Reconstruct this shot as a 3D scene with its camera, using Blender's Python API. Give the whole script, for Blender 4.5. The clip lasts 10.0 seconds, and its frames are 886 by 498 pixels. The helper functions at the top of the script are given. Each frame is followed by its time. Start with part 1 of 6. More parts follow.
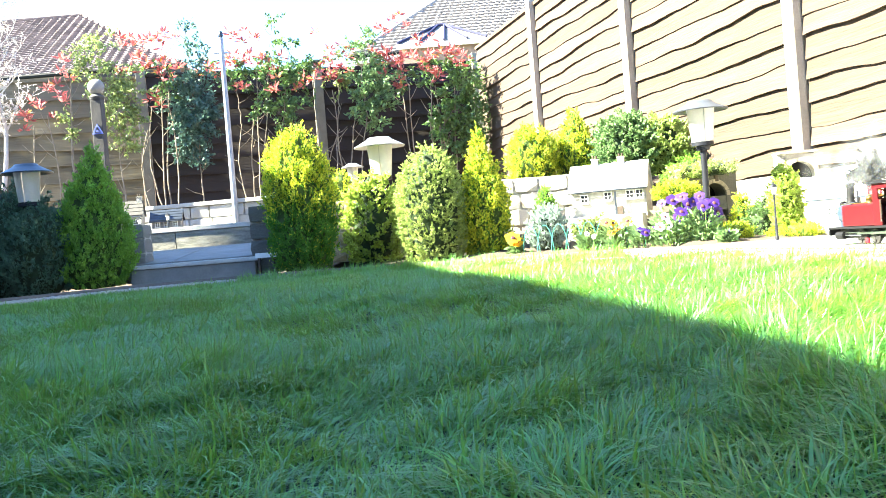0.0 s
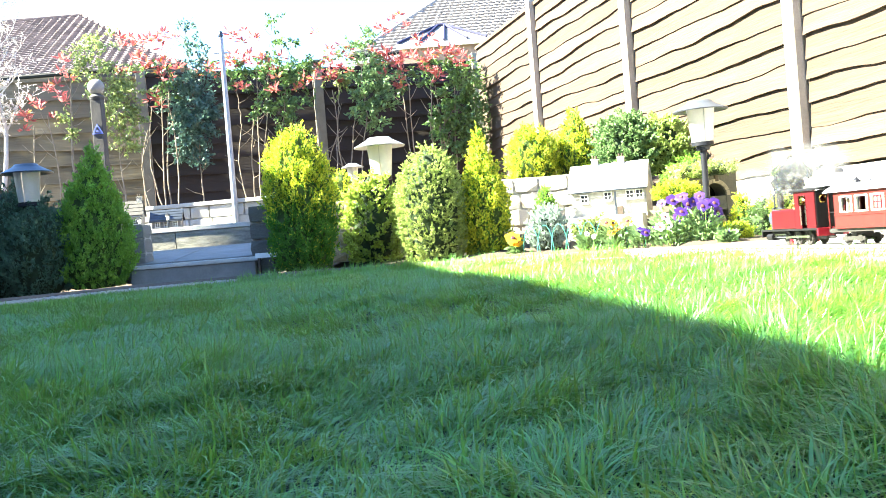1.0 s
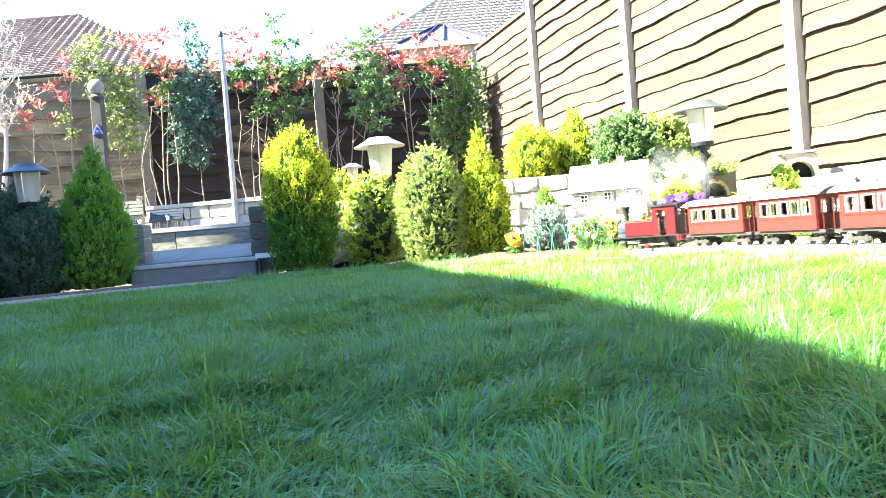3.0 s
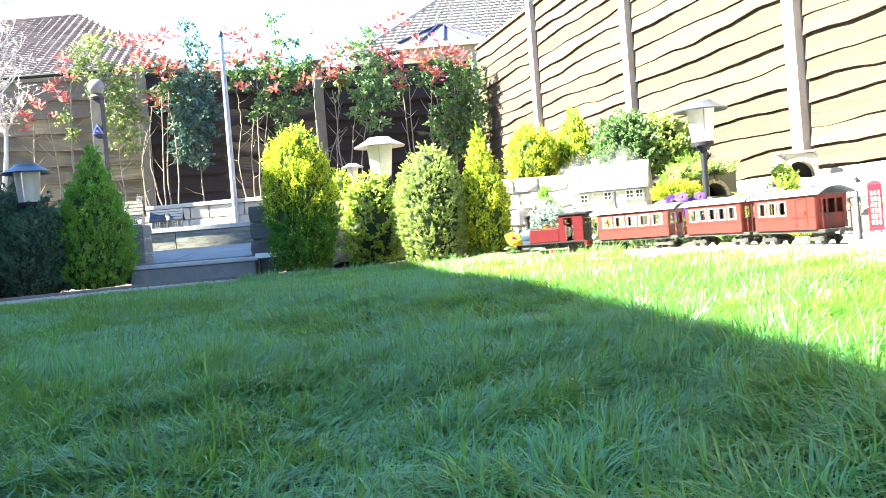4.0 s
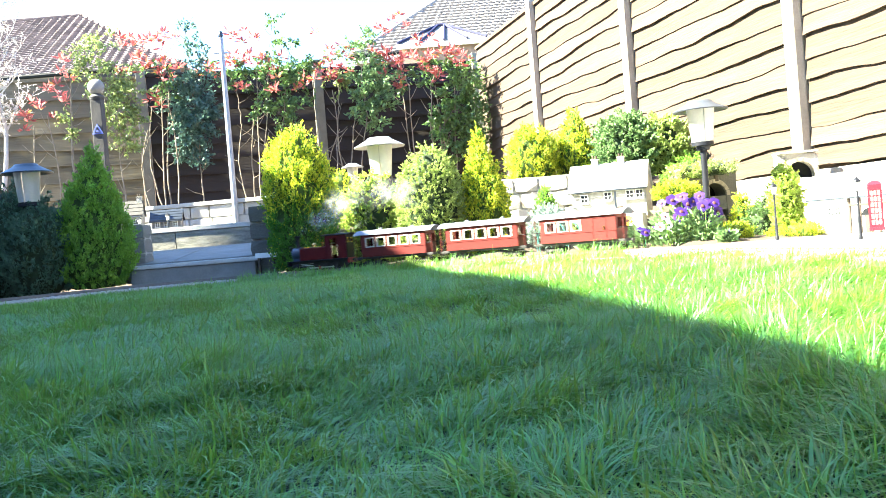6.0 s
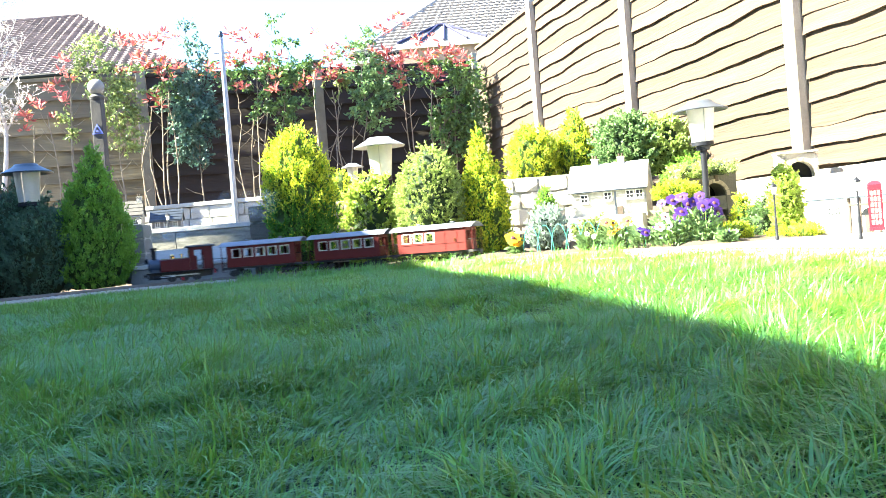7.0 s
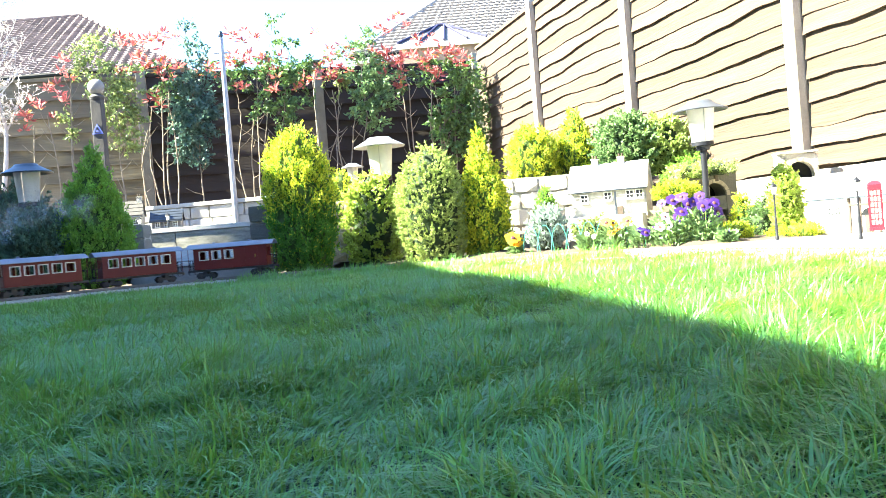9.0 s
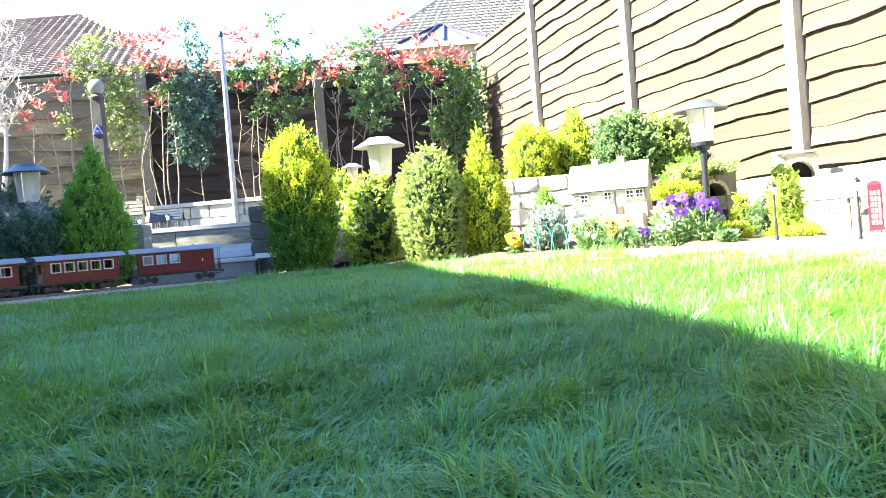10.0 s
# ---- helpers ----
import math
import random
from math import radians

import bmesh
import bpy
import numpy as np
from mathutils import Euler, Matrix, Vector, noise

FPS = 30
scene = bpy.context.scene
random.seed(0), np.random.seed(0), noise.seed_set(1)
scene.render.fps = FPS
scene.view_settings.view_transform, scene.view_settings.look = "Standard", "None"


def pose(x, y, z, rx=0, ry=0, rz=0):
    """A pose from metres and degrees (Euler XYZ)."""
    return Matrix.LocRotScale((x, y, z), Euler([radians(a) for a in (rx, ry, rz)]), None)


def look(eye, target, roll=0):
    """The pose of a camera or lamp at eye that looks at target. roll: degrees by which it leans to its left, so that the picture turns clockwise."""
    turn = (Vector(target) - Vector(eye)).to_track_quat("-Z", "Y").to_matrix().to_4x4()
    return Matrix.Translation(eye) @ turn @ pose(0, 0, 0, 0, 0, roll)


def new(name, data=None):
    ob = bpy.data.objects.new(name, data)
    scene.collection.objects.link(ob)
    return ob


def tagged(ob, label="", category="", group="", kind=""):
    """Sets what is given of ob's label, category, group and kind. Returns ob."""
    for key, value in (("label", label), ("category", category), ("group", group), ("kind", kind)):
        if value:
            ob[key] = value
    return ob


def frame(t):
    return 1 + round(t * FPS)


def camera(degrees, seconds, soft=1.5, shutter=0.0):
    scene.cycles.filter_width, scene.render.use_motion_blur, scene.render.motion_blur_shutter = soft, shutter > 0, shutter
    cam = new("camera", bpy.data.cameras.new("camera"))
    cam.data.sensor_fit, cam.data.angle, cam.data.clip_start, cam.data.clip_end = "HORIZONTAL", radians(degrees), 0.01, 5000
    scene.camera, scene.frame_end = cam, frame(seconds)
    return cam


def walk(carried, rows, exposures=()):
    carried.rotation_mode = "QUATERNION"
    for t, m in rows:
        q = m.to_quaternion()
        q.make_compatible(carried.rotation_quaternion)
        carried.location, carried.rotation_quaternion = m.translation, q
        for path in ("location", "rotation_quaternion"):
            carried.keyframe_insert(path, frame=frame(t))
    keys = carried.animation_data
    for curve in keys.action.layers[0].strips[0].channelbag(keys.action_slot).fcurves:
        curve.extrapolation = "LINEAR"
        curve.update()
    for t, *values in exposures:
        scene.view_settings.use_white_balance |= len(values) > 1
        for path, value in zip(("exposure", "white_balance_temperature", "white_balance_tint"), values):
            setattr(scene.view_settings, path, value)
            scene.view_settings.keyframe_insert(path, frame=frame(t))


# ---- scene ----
# The camera stands low on the lawn and looks along the garden.
cam = camera(50.0, 10.0, soft=0.6, shutter=0.5)
EYE = look((0.0, 0.0, 0.25), (0.0, 10.0, 0.108), roll=-4.7)
walk(cam, [(0.0, EYE), (10.0, EYE)], [(0.0, 3.86, 5650, 6), (10.0, 3.86, 5650, 6)])

# ---- light ----
SUN_UP, SUN_SIDE = 40.0, 8.0          # height of the sun, and how far it stands towards the camera from due left
sun_to = Vector((-math.cos(radians(SUN_UP)) * math.cos(radians(SUN_SIDE)), -math.cos(radians(SUN_UP)) * math.sin(radians(SUN_SIDE)), math.sin(radians(SUN_UP))))
world = bpy.data.worlds.new("sky")
scene.world = world
world.use_nodes = True
wn = world.node_tree.nodes
sky = wn.new("ShaderNodeTexSky")
sky.sky_type, sky.sun_disc = "NISHITA", False
sky.ozone_density, sky.dust_density = 4.0, 0.3          # a clear, deep blue spring sky
sky.sun_elevation, sky.sun_rotation = radians(SUN_UP), math.atan2(sun_to.x, sun_to.y)
world.node_tree.links.new(sky.outputs[0], wn["Background"].inputs[0])
wn["Background"].inputs[1].default_value = 0.050
sun = new("sun", bpy.data.lights.new("sun", "SUN"))
sun.data.energy, sun.data.angle, sun.data.color = 5.0, radians(0.5), (1.0, 0.88, 0.60)
sun.matrix_world = look(sun_to * 30, (0, 0, 0))


# ---- materials ----
def mat(name, col, rough=0.7, var=0.25, scale=12.0, bump=0.15, metal=0.0, island=0.0, piece=0.0, through_light=0.0, coat=0.0, tint=None, glow=None, gloss=0.5, grain=1.0):
    """A surface of one base colour with stains and grain at two sizes, and fine relief."""
    m = bpy.data.materials.new(name)
    m.use_nodes = True
    nt = m.node_tree
    n, l = nt.nodes, nt.links
    b = n["Principled BSDF"]
    tc = n.new("ShaderNodeTexCoord")
    big, fine = n.new("ShaderNodeTexNoise"), n.new("ShaderNodeTexNoise")
    big.inputs["Scale"].default_value, fine.inputs["Scale"].default_value = scale, scale * 9
    big.inputs["Detail"].default_value, fine.inputs["Detail"].default_value = 4, 3
    space = n.new("ShaderNodeMapping")          # grain below 1 draws the pattern out along x, as in sawn timber
    space.inputs["Scale"].default_value = (grain, 1.0, 1.0)
    l.new(tc.outputs["Object"], space.inputs["Vector"])
    for t in (big, fine):
        l.new(space.outputs[0], t.inputs["Vector"])
    add = n.new("ShaderNodeMath")
    add.operation = "MULTIPLY_ADD"
    add.inputs[1].default_value = 0.45
    l.new(fine.outputs["Fac"], add.inputs[0])
    l.new(big.outputs["Fac"], add.inputs[2])
    value = add.outputs[0]
    for amount, kind in ((island, "island"), (piece, "piece")):
        if amount:
            src = n.new("ShaderNodeNewGeometry").outputs["Random Per Island"] if kind == "island" else n.new("ShaderNodeObjectInfo").outputs["Random"]
            more = n.new("ShaderNodeMath")
            more.operation = "MULTIPLY_ADD"
            more.inputs[1].default_value = amount
            l.new(src, more.inputs[0])
            l.new(value, more.inputs[2])
            value = more.outputs[0]
    ramp = n.new("ShaderNodeMapRange")
    ramp.inputs["From Min"].default_value, ramp.inputs["From Max"].default_value = 0.35, 1.1 + island + piece
    l.new(value, ramp.inputs["Value"])
    mix = n.new("ShaderNodeMix")
    mix.data_type = "RGBA"
    dark = [c * (1 - var) for c in col]
    light = [min(0.95, c * (1 + var)) for c in (tint or col)]
    mix.inputs["A"].default_value, mix.inputs["B"].default_value = (*dark, 1), (*light, 1)
    l.new(ramp.outputs[0], mix.inputs["Factor"])
    l.new(mix.outputs["Result"], b.inputs["Base Color"])
    b.inputs["Roughness"].default_value, b.inputs["Metallic"].default_value = rough, metal
    b.inputs["Coat Weight"].default_value, b.inputs["Specular IOR Level"].default_value = coat, gloss
    if bump:
        bp = n.new("ShaderNodeBump")
        bp.inputs["Strength"].default_value, bp.inputs["Distance"].default_value = bump, 0.01
        l.new(add.outputs[0], bp.inputs["Height"])
        l.new(bp.outputs[0], b.inputs["Normal"])
    if through_light:
        tr = n.new("ShaderNodeBsdfTranslucent")
        if glow:
            tr.inputs["Color"].default_value = (*glow, 1)
        else:
            l.new(mix.outputs["Result"], tr.inputs["Color"])
        ms = n.new("ShaderNodeMixShader")
        ms.inputs[0].default_value = through_light
        l.new(b.outputs[0], ms.inputs[1])
        l.new(tr.outputs[0], ms.inputs[2])
        l.new(ms.outputs[0], n["Material Output"].inputs["Surface"])
    return m


M = dict(
    grass=mat("grass_blades", (0.020, 0.112, 0.010), 0.42, 0.62, 1.6, 0, island=1.1, through_light=0.34, tint=(0.096, 0.290, 0.034), glow=(0.34, 0.48, 0.065), gloss=1.0),
    sward=mat("lawn_turf", (0.012, 0.032, 0.008), 0.9, 0.5, 9, 0.6),
    soil=mat("garden_soil", (0.07, 0.05, 0.035), 0.95, 0.5, 14, 0.8),
    field=mat("far_ground", (0.08, 0.09, 0.05), 0.95, 0.4, 0.5, 0.3),
    path=mat("pale_concrete", (0.42, 0.42, 0.41), 0.85, 0.25, 9, 0.4),
    ballast=mat("pale_ballast", (0.44, 0.43, 0.40), 0.9, 0.35, 60, 0.8),
    rail=mat("dull_steel_rail", (0.15, 0.14, 0.13), 0.65, 0.25, 40, 0.1),
    sleeper=mat("sleeper_plastic", (0.06, 0.05, 0.045), 0.8, 0.3, 40, 0.3),
    board=mat("tan_fence_board", (0.036, 0.0225, 0.0145), 0.85, 0.65, 9, 0.9, piece=0.3, tint=(0.070, 0.046, 0.030), grain=0.07),
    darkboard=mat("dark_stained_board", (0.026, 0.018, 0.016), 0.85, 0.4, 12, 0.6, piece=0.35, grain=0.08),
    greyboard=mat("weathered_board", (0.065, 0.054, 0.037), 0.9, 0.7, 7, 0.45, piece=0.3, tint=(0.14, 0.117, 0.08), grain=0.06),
    concrete=mat("concrete_post", (0.36, 0.32, 0.27), 0.9, 0.25, 10, 0.4),
    postdark=mat("weathered_post", (0.20, 0.18, 0.145), 0.85, 0.3, 10, 0.4),
    whitebark=mat("white_bark", (0.50, 0.46, 0.44), 0.8, 0.3, 25, 0.4),
    block=mat("pale_wall_block", (0.52, 0.50, 0.46), 0.9, 0.3, 14, 0.6, piece=0.4),
    stone=mat("grey_walling_stone", (0.15, 0.14, 0.12), 0.9, 0.45, 16, 0.7, piece=0.5),
    sandstone=mat("buff_walling_stone", (0.34, 0.29, 0.22), 0.9, 0.35, 16, 0.7, piece=0.5),
    slab=mat("grey_paving", (0.215, 0.215, 0.205), 0.85, 0.32, 12, 0.5, piece=0.3),
    lowslab=mat("lichened_concrete_slab", (0.20, 0.19, 0.165), 0.9, 0.45, 9, 0.6, tint=(0.29, 0.28, 0.235)),
    cap=mat("pale_coping", (0.46, 0.46, 0.44), 0.85, 0.25, 12, 0.5),
    tile_brown=mat("brown_roof_tile", (0.17, 0.135, 0.14), 0.85, 0.45, 3, 0.3, island=0.8),
    tile_grey=mat("grey_roof_tile", (0.21, 0.19, 0.19), 0.85, 0.35, 3, 0.3, island=0.5),
    render_wall=mat("house_brick", (0.30, 0.19, 0.14), 0.9, 0.3, 2, 0.4),
    fascia=mat("white_fascia", (0.75, 0.75, 0.75), 0.5, 0.08, 5, 0.05),
    glassroof=mat("blue_grey_ridge", (0.018, 0.018, 0.06), 0.6, 0.2, 5, 0.1),
    gold=mat("golden_conifer", (0.30, 0.41, 0.02), 0.6, 0.40, 10, 0, island=0.6, through_light=0.45, tint=(0.82, 0.82, 0.045)),
    lime=mat("green_inner_and_shade_spray", (0.05, 0.15, 0.018), 0.65, 0.4, 10, 0, island=0.6, through_light=0.4, tint=(0.14, 0.31, 0.03)),
    goldcore=mat("golden_conifer_inner_shade", (0.05, 0.085, 0.012), 0.9, 0.5, 30, 0.8),
    green=mat("green_conifer", (0.15, 0.31, 0.035), 0.6, 0.45, 10, 0, island=0.6, through_light=0.35, tint=(0.27, 0.47, 0.06)),
    greencore=mat("green_conifer_inner_shade", (0.022, 0.04, 0.012), 0.9, 0.5, 30, 0.8),
    blue=mat("blue_juniper", (0.060, 0.115, 0.065), 0.6, 0.5, 10, 0, island=0.6, through_light=0.25, tint=(0.10, 0.18, 0.105)),
    boxleaf=mat("box_leaf", (0.15, 0.25, 0.05), 0.45, 0.5, 10, 0, island=0.7, through_light=0.38, tint=(0.42, 0.50, 0.15)),
    euon=mat("euonymus_leaf", (0.12, 0.22, 0.03), 0.4, 0.5, 10, 0, island=0.8, through_light=0.42, tint=(0.52, 0.62, 0.12)),
    varieg=mat("variegated_leaf", (0.055, 0.13, 0.045), 0.45, 0.55, 10, 0, island=0.8, through_light=0.3, tint=(0.22, 0.33, 0.13)),
    leaf=mat("shrub_leaf", (0.032, 0.078, 0.024), 0.38, 0.5, 6, 0, island=0.8, through_light=0.38, tint=(0.15, 0.25, 0.07), gloss=0.8),
    leafpale=mat("olive_leaf", (0.10, 0.155, 0.045), 0.45, 0.45, 6, 0, island=0.8, through_light=0.38, tint=(0.32, 0.38, 0.13)),
    amberleaf=mat("amber_young_leaf", (0.42, 0.16, 0.03), 0.4, 0.4, 6, 0, island=0.9, through_light=0.4, tint=(0.60, 0.36, 0.10)),
    redleaf=mat("red_young_leaf", (0.27, 0.028, 0.038), 0.4, 0.45, 6, 0, island=0.9, through_light=0.4, tint=(0.60, 0.19, 0.17)),
    bluegreen=mat("blue_green_needles", (0.035, 0.075, 0.055), 0.45, 0.45, 6, 0, island=0.8, through_light=0.3, tint=(0.11, 0.20, 0.15), gloss=0.8),
    silver=mat("silver_leaf", (0.30, 0.37, 0.33), 0.7, 0.3, 10, 0, island=0.6, through_light=0.25),
    blossom=mat("pale_blossom", (0.62, 0.56, 0.50), 0.7, 0.3, 10, 0, island=0.6, through_light=0.3),
    bark=mat("pale_bark", (0.24, 0.20, 0.15), 0.9, 0.4, 30, 0.6),
    darkbark=mat("dark_bark", (0.10, 0.08, 0.06), 0.9, 0.4, 30, 0.6),
    purple=mat("purple_petal", (0.018, 0.002, 0.11), 0.6, 0.45, 30, 0.1, island=0.8, through_light=0.2, tint=(0.040, 0.008, 0.17)),
    yellow=mat("yellow_petal", (0.75, 0.42, 0.01), 0.6, 0.2, 30, 0.1, through_light=0.35),
    flowereye=mat("dark_petal_blotch", (0.06, 0.015, 0.02), 0.7, 0.3, 30, 0),
    red=mat("red_coach_paint", (0.108, 0.016, 0.014), 0.5, 0.14, 25, 0.04, gloss=0.25),
    locored=mat("crimson_engine_paint", (0.065, 0.004, 0.007), 0.42, 0.15, 25, 0.04, gloss=0.25),
    black=mat("black_paint", (0.010, 0.010, 0.012), 0.6, 0.3, 30, 0.05, gloss=0.2),
    frame=mat("dark_running_gear", (0.03, 0.028, 0.027), 0.6, 0.4, 40, 0.2),
    smokebox=mat("blue_black_smokebox", (0.03, 0.045, 0.08), 0.35, 0.25, 25, 0.05),
    brass=mat("polished_brass", (0.75, 0.48, 0.15), 0.22, 0.15, 25, 0.03, metal=1.0),
    steel=mat("bright_steel", (0.55, 0.54, 0.52), 0.3, 0.15, 30, 0.05, metal=1.0),
    bright_red=mat("signal_red_paint", (0.30, 0.010, 0.022), 0.35, 0.12, 30, 0.03),
    white=mat("white_paint", (0.78, 0.77, 0.73), 0.5, 0.1, 15, 0.08),
    cream=mat("cream_frame_paint", (0.52, 0.47, 0.41), 0.5, 0.12, 25, 0.05),
    roofgrey=mat("grey_coach_roof", (0.20, 0.21, 0.25), 0.55, 0.18, 25, 0.1),
    lamp_hat=mat("dark_lamp_metal", (0.055, 0.065, 0.085), 0.35, 0.3, 15, 0.08, metal=0.5),
    lamp_dark=mat("dark_lamp_paint", (0.013, 0.014, 0.020), 0.5, 0.2, 30, 0.05, gloss=0.25),
    lamp_grey=mat("grey_lamp_metal", (0.055, 0.06, 0.075), 0.5, 0.2, 15, 0.08, gloss=0.3),
    lamp_silver=mat("brushed_lamp_metal", (0.36, 0.37, 0.38), 0.4, 0.15, 15, 0.08, metal=0.5),
    lamp_glass=mat("frosted_lamp_glass", (0.70, 0.69, 0.64), 0.35, 0.12, 10, 0.03, through_light=0.45),
    steelpole=mat("galvanised_pole", (0.34, 0.36, 0.42), 0.45, 0.2, 12, 0.1, metal=0.35),
    postblack=mat("dark_timber_post", (0.05, 0.045, 0.045), 0.7, 0.3, 12, 0.3),
    ball=mat("grey_stone_ball", (0.24, 0.225, 0.215), 0.8, 0.3, 15, 0.3),
    slate=mat("model_slate_roof", (0.52, 0.52, 0.52), 0.75, 0.22, 25, 0.3),
    modelwall=mat("model_stone_wall", (0.46, 0.43, 0.37), 0.85, 0.3, 45, 0.6),
    modeldark=mat("model_window_dark", (0.02, 0.022, 0.025), 0.4, 0.2, 30, 0.0),
    timber=mat("model_timber", (0.06, 0.042, 0.03), 0.8, 0.3, 30, 0.3),
    archshade=mat("arch_shade_black", (0.006, 0.006, 0.006), 0.9, 0.3, 30, 0.2),
    sign_blue=mat("blue_sign_print", (0.16, 0.20, 0.55), 0.5, 0.1, 30, 0),
    wire=mat("green_coated_wire", (0.06, 0.22, 0.18), 0.4, 0.15, 30, 0),
    shade_wall=mat("grey_roughcast", (0.30, 0.28, 0.25), 0.95, 0.2, 6, 0.6),
)


# ---- mesh helpers ----
def link_mesh(name, verts, faces, material, parent=None, label="", smooth=False):
    me = bpy.data.meshes.new(name)
    me.from_pydata(verts, [], faces)
    me.materials.append(material)
    if smooth:
        me.polygons.foreach_set("use_smooth", [True] * len(me.polygons))
    ob = new(name, me)
    ob.parent = parent
    if label:
        tagged(ob, label)
    return ob


def part(name, bm, material, parent=None, label="", smooth=False, bevel=0.0):
    """Links a bmesh as one mesh object under a thing or a part."""
    if bevel:
        bmesh.ops.bevel(bm, geom=[e for e in bm.edges if e.is_manifold and e.calc_face_angle(0) > 0.6], offset=bevel, segments=2, affect="EDGES", profile=0.6)
    bmesh.ops.recalc_face_normals(bm, faces=bm.faces)
    me = bpy.data.meshes.new(name)
    bm.to_mesh(me)
    bm.free()
    me.materials.append(material)
    if smooth:
        for p in me.polygons:
            p.use_smooth = True
        me.set_sharp_from_angle(angle=radians(42))
    ob = new(name, me)
    ob.parent = parent
    if label:
        tagged(ob, label)
    return ob


def thing(name, m, label, category, group="", kind=""):
    ob = new(name)
    ob.matrix_basis = m
    ob.empty_display_size = 0.05
    return tagged(ob, label, category, group, kind)


def box(bm, x0, x1, y0, y1, z0, z1, m=None):
    c = Matrix.Translation(((x0 + x1) / 2, (y0 + y1) / 2, (z0 + z1) / 2)) @ Matrix.Diagonal((x1 - x0, y1 - y0, z1 - z0, 1))
    bmesh.ops.create_cube(bm, size=1, matrix=(m @ c) if m else c)
    return bm


def lathe(bm, profile, n=20, m=None):
    """Turns a profile of (radius, height) round the z axis."""
    m = m or Matrix()
    rings = []
    for r, z in profile:
        rings.append([bm.verts.new(m @ Vector((r * math.cos(2 * math.pi * i / n), r * math.sin(2 * math.pi * i / n), z))) for i in range(n)])
    for a, b in zip(rings, rings[1:]):
        for i in range(n):
            bm.faces.new((a[i], a[(i + 1) % n], b[(i + 1) % n], b[i]))
    bm.faces.new(rings[0][::-1])
    bm.faces.new(rings[-1])
    return bm


def tube(bm, points, radii, n=6):
    """A round bar along points; radii: one number or one for each point."""
    pts = [Vector(p) for p in points]
    rs = radii if hasattr(radii, "__len__") else [radii] * len(pts)
    rings = []
    for i, p in enumerate(pts):
        d = (pts[min(i + 1, len(pts) - 1)] - pts[max(i - 1, 0)]).normalized()
        u = d.cross(Vector((0.31, 0.17, 0.93)) if abs(d.z) < 0.8 else Vector((1, 0.2, 0))).normalized()
        v = d.cross(u)
        rings.append([bm.verts.new(p + (u * math.cos(2 * math.pi * k / n) + v * math.sin(2 * math.pi * k / n)) * rs[i]) for k in range(n)])
    for a, b in zip(rings, rings[1:]):
        for i in range(n):
            bm.faces.new((a[i], a[(i + 1) % n], b[(i + 1) % n], b[i]))
    bm.faces.new(rings[0][::-1])
    bm.faces.new(rings[-1])
    return bm


def B():
    return bmesh.new()


rng = np.random.default_rng(7)


def leaves(name, P, D, length, width, material, parent, label="", bend=0.25):
    """Many small folded leaves: at the points P, pointing along D."""
    n = len(P)
    D = D / np.linalg.norm(D, axis=1)[:, None]
    R = rng.normal(size=(n, 3))
    U = np.cross(D, R)
    U /= np.linalg.norm(U, axis=1)[:, None]
    W = np.cross(D, U)
    ln = (length * rng.uniform(0.6, 1.3, n))[:, None]
    wd = (width * rng.uniform(0.7, 1.3, n))[:, None]
    mid = P + D * ln * 0.5 + W * wd * bend
    V = np.stack([P, mid + U * wd * 0.5, P + D * ln, mid - U * wd * 0.5], 1).reshape(-1, 3)
    me = bpy.data.meshes.new(name)
    me.vertices.add(4 * n)
    me.vertices.foreach_set("co", V.ravel().astype(np.float32))
    base = np.arange(n)[:, None] * 4
    tri = (base + np.array([0, 1, 2, 0, 2, 3])[None, :]).ravel().astype(np.int32)
    me.loops.add(6 * n)
    me.loops.foreach_set("vertex_index", tri)
    me.polygons.add(2 * n)
    me.polygons.foreach_set("loop_start", np.arange(0, 6 * n, 3, dtype=np.int32))
    me.update(calc_edges=True)
    me.materials.append(material)
    ob = new(name, me)
    ob.parent = parent
    if label:
        tagged(ob, label)
    return ob


# ---- the railway's line, and the heights of the ground ----
LINE = [(1.72, -1.4), (1.72, -0.4), (1.66, 0.6), (1.54, 1.35), (1.39, 1.95), (1.269, 2.332), (1.204, 2.485), (1.163, 2.697), (1.113, 2.946), (1.062, 3.273),
        (0.969, 3.577), (0.824, 3.79), (0.632, 3.995), (0.41, 4.139), (0.168, 4.263), (-0.116, 4.427), (-0.45, 4.597), (-0.797, 4.702), (-1.143, 4.739),
        (-1.429, 4.655), (-1.647, 4.492), (-1.836, 4.306), (-2.028, 4.122), (-2.244, 3.938), (-2.5, 3.62), (-2.68, 3.15), (-2.75, 2.5), (-2.7, 1.7)]
RAIL_Z = 0.132


def smooth_line(pts, n=40):
    q = np.array(pts, float)
    q = np.vstack([2 * q[0] - q[1], q, 2 * q[-1] - q[-2]])
    out = []
    for i in range(1, len(q) - 2):
        a, b, c, d = q[i - 1:i + 3]
        for t in np.arange(n) / n:
            out.append(0.5 * (2 * b + (c - a) * t + (2 * a - 5 * b + 4 * c - d) * t * t + (3 * b - a - 3 * c + d) * t ** 3))
    return np.array(out)


TRACK = smooth_line(LINE)
ALONG = np.r_[0, np.cumsum(np.hypot(*np.diff(TRACK, axis=0).T))]
HEAD = np.gradient(TRACK, axis=0)
HEAD /= np.hypot(*HEAD.T)[:, None]
START = ALONG[5 * 40]       # where the visible run begins


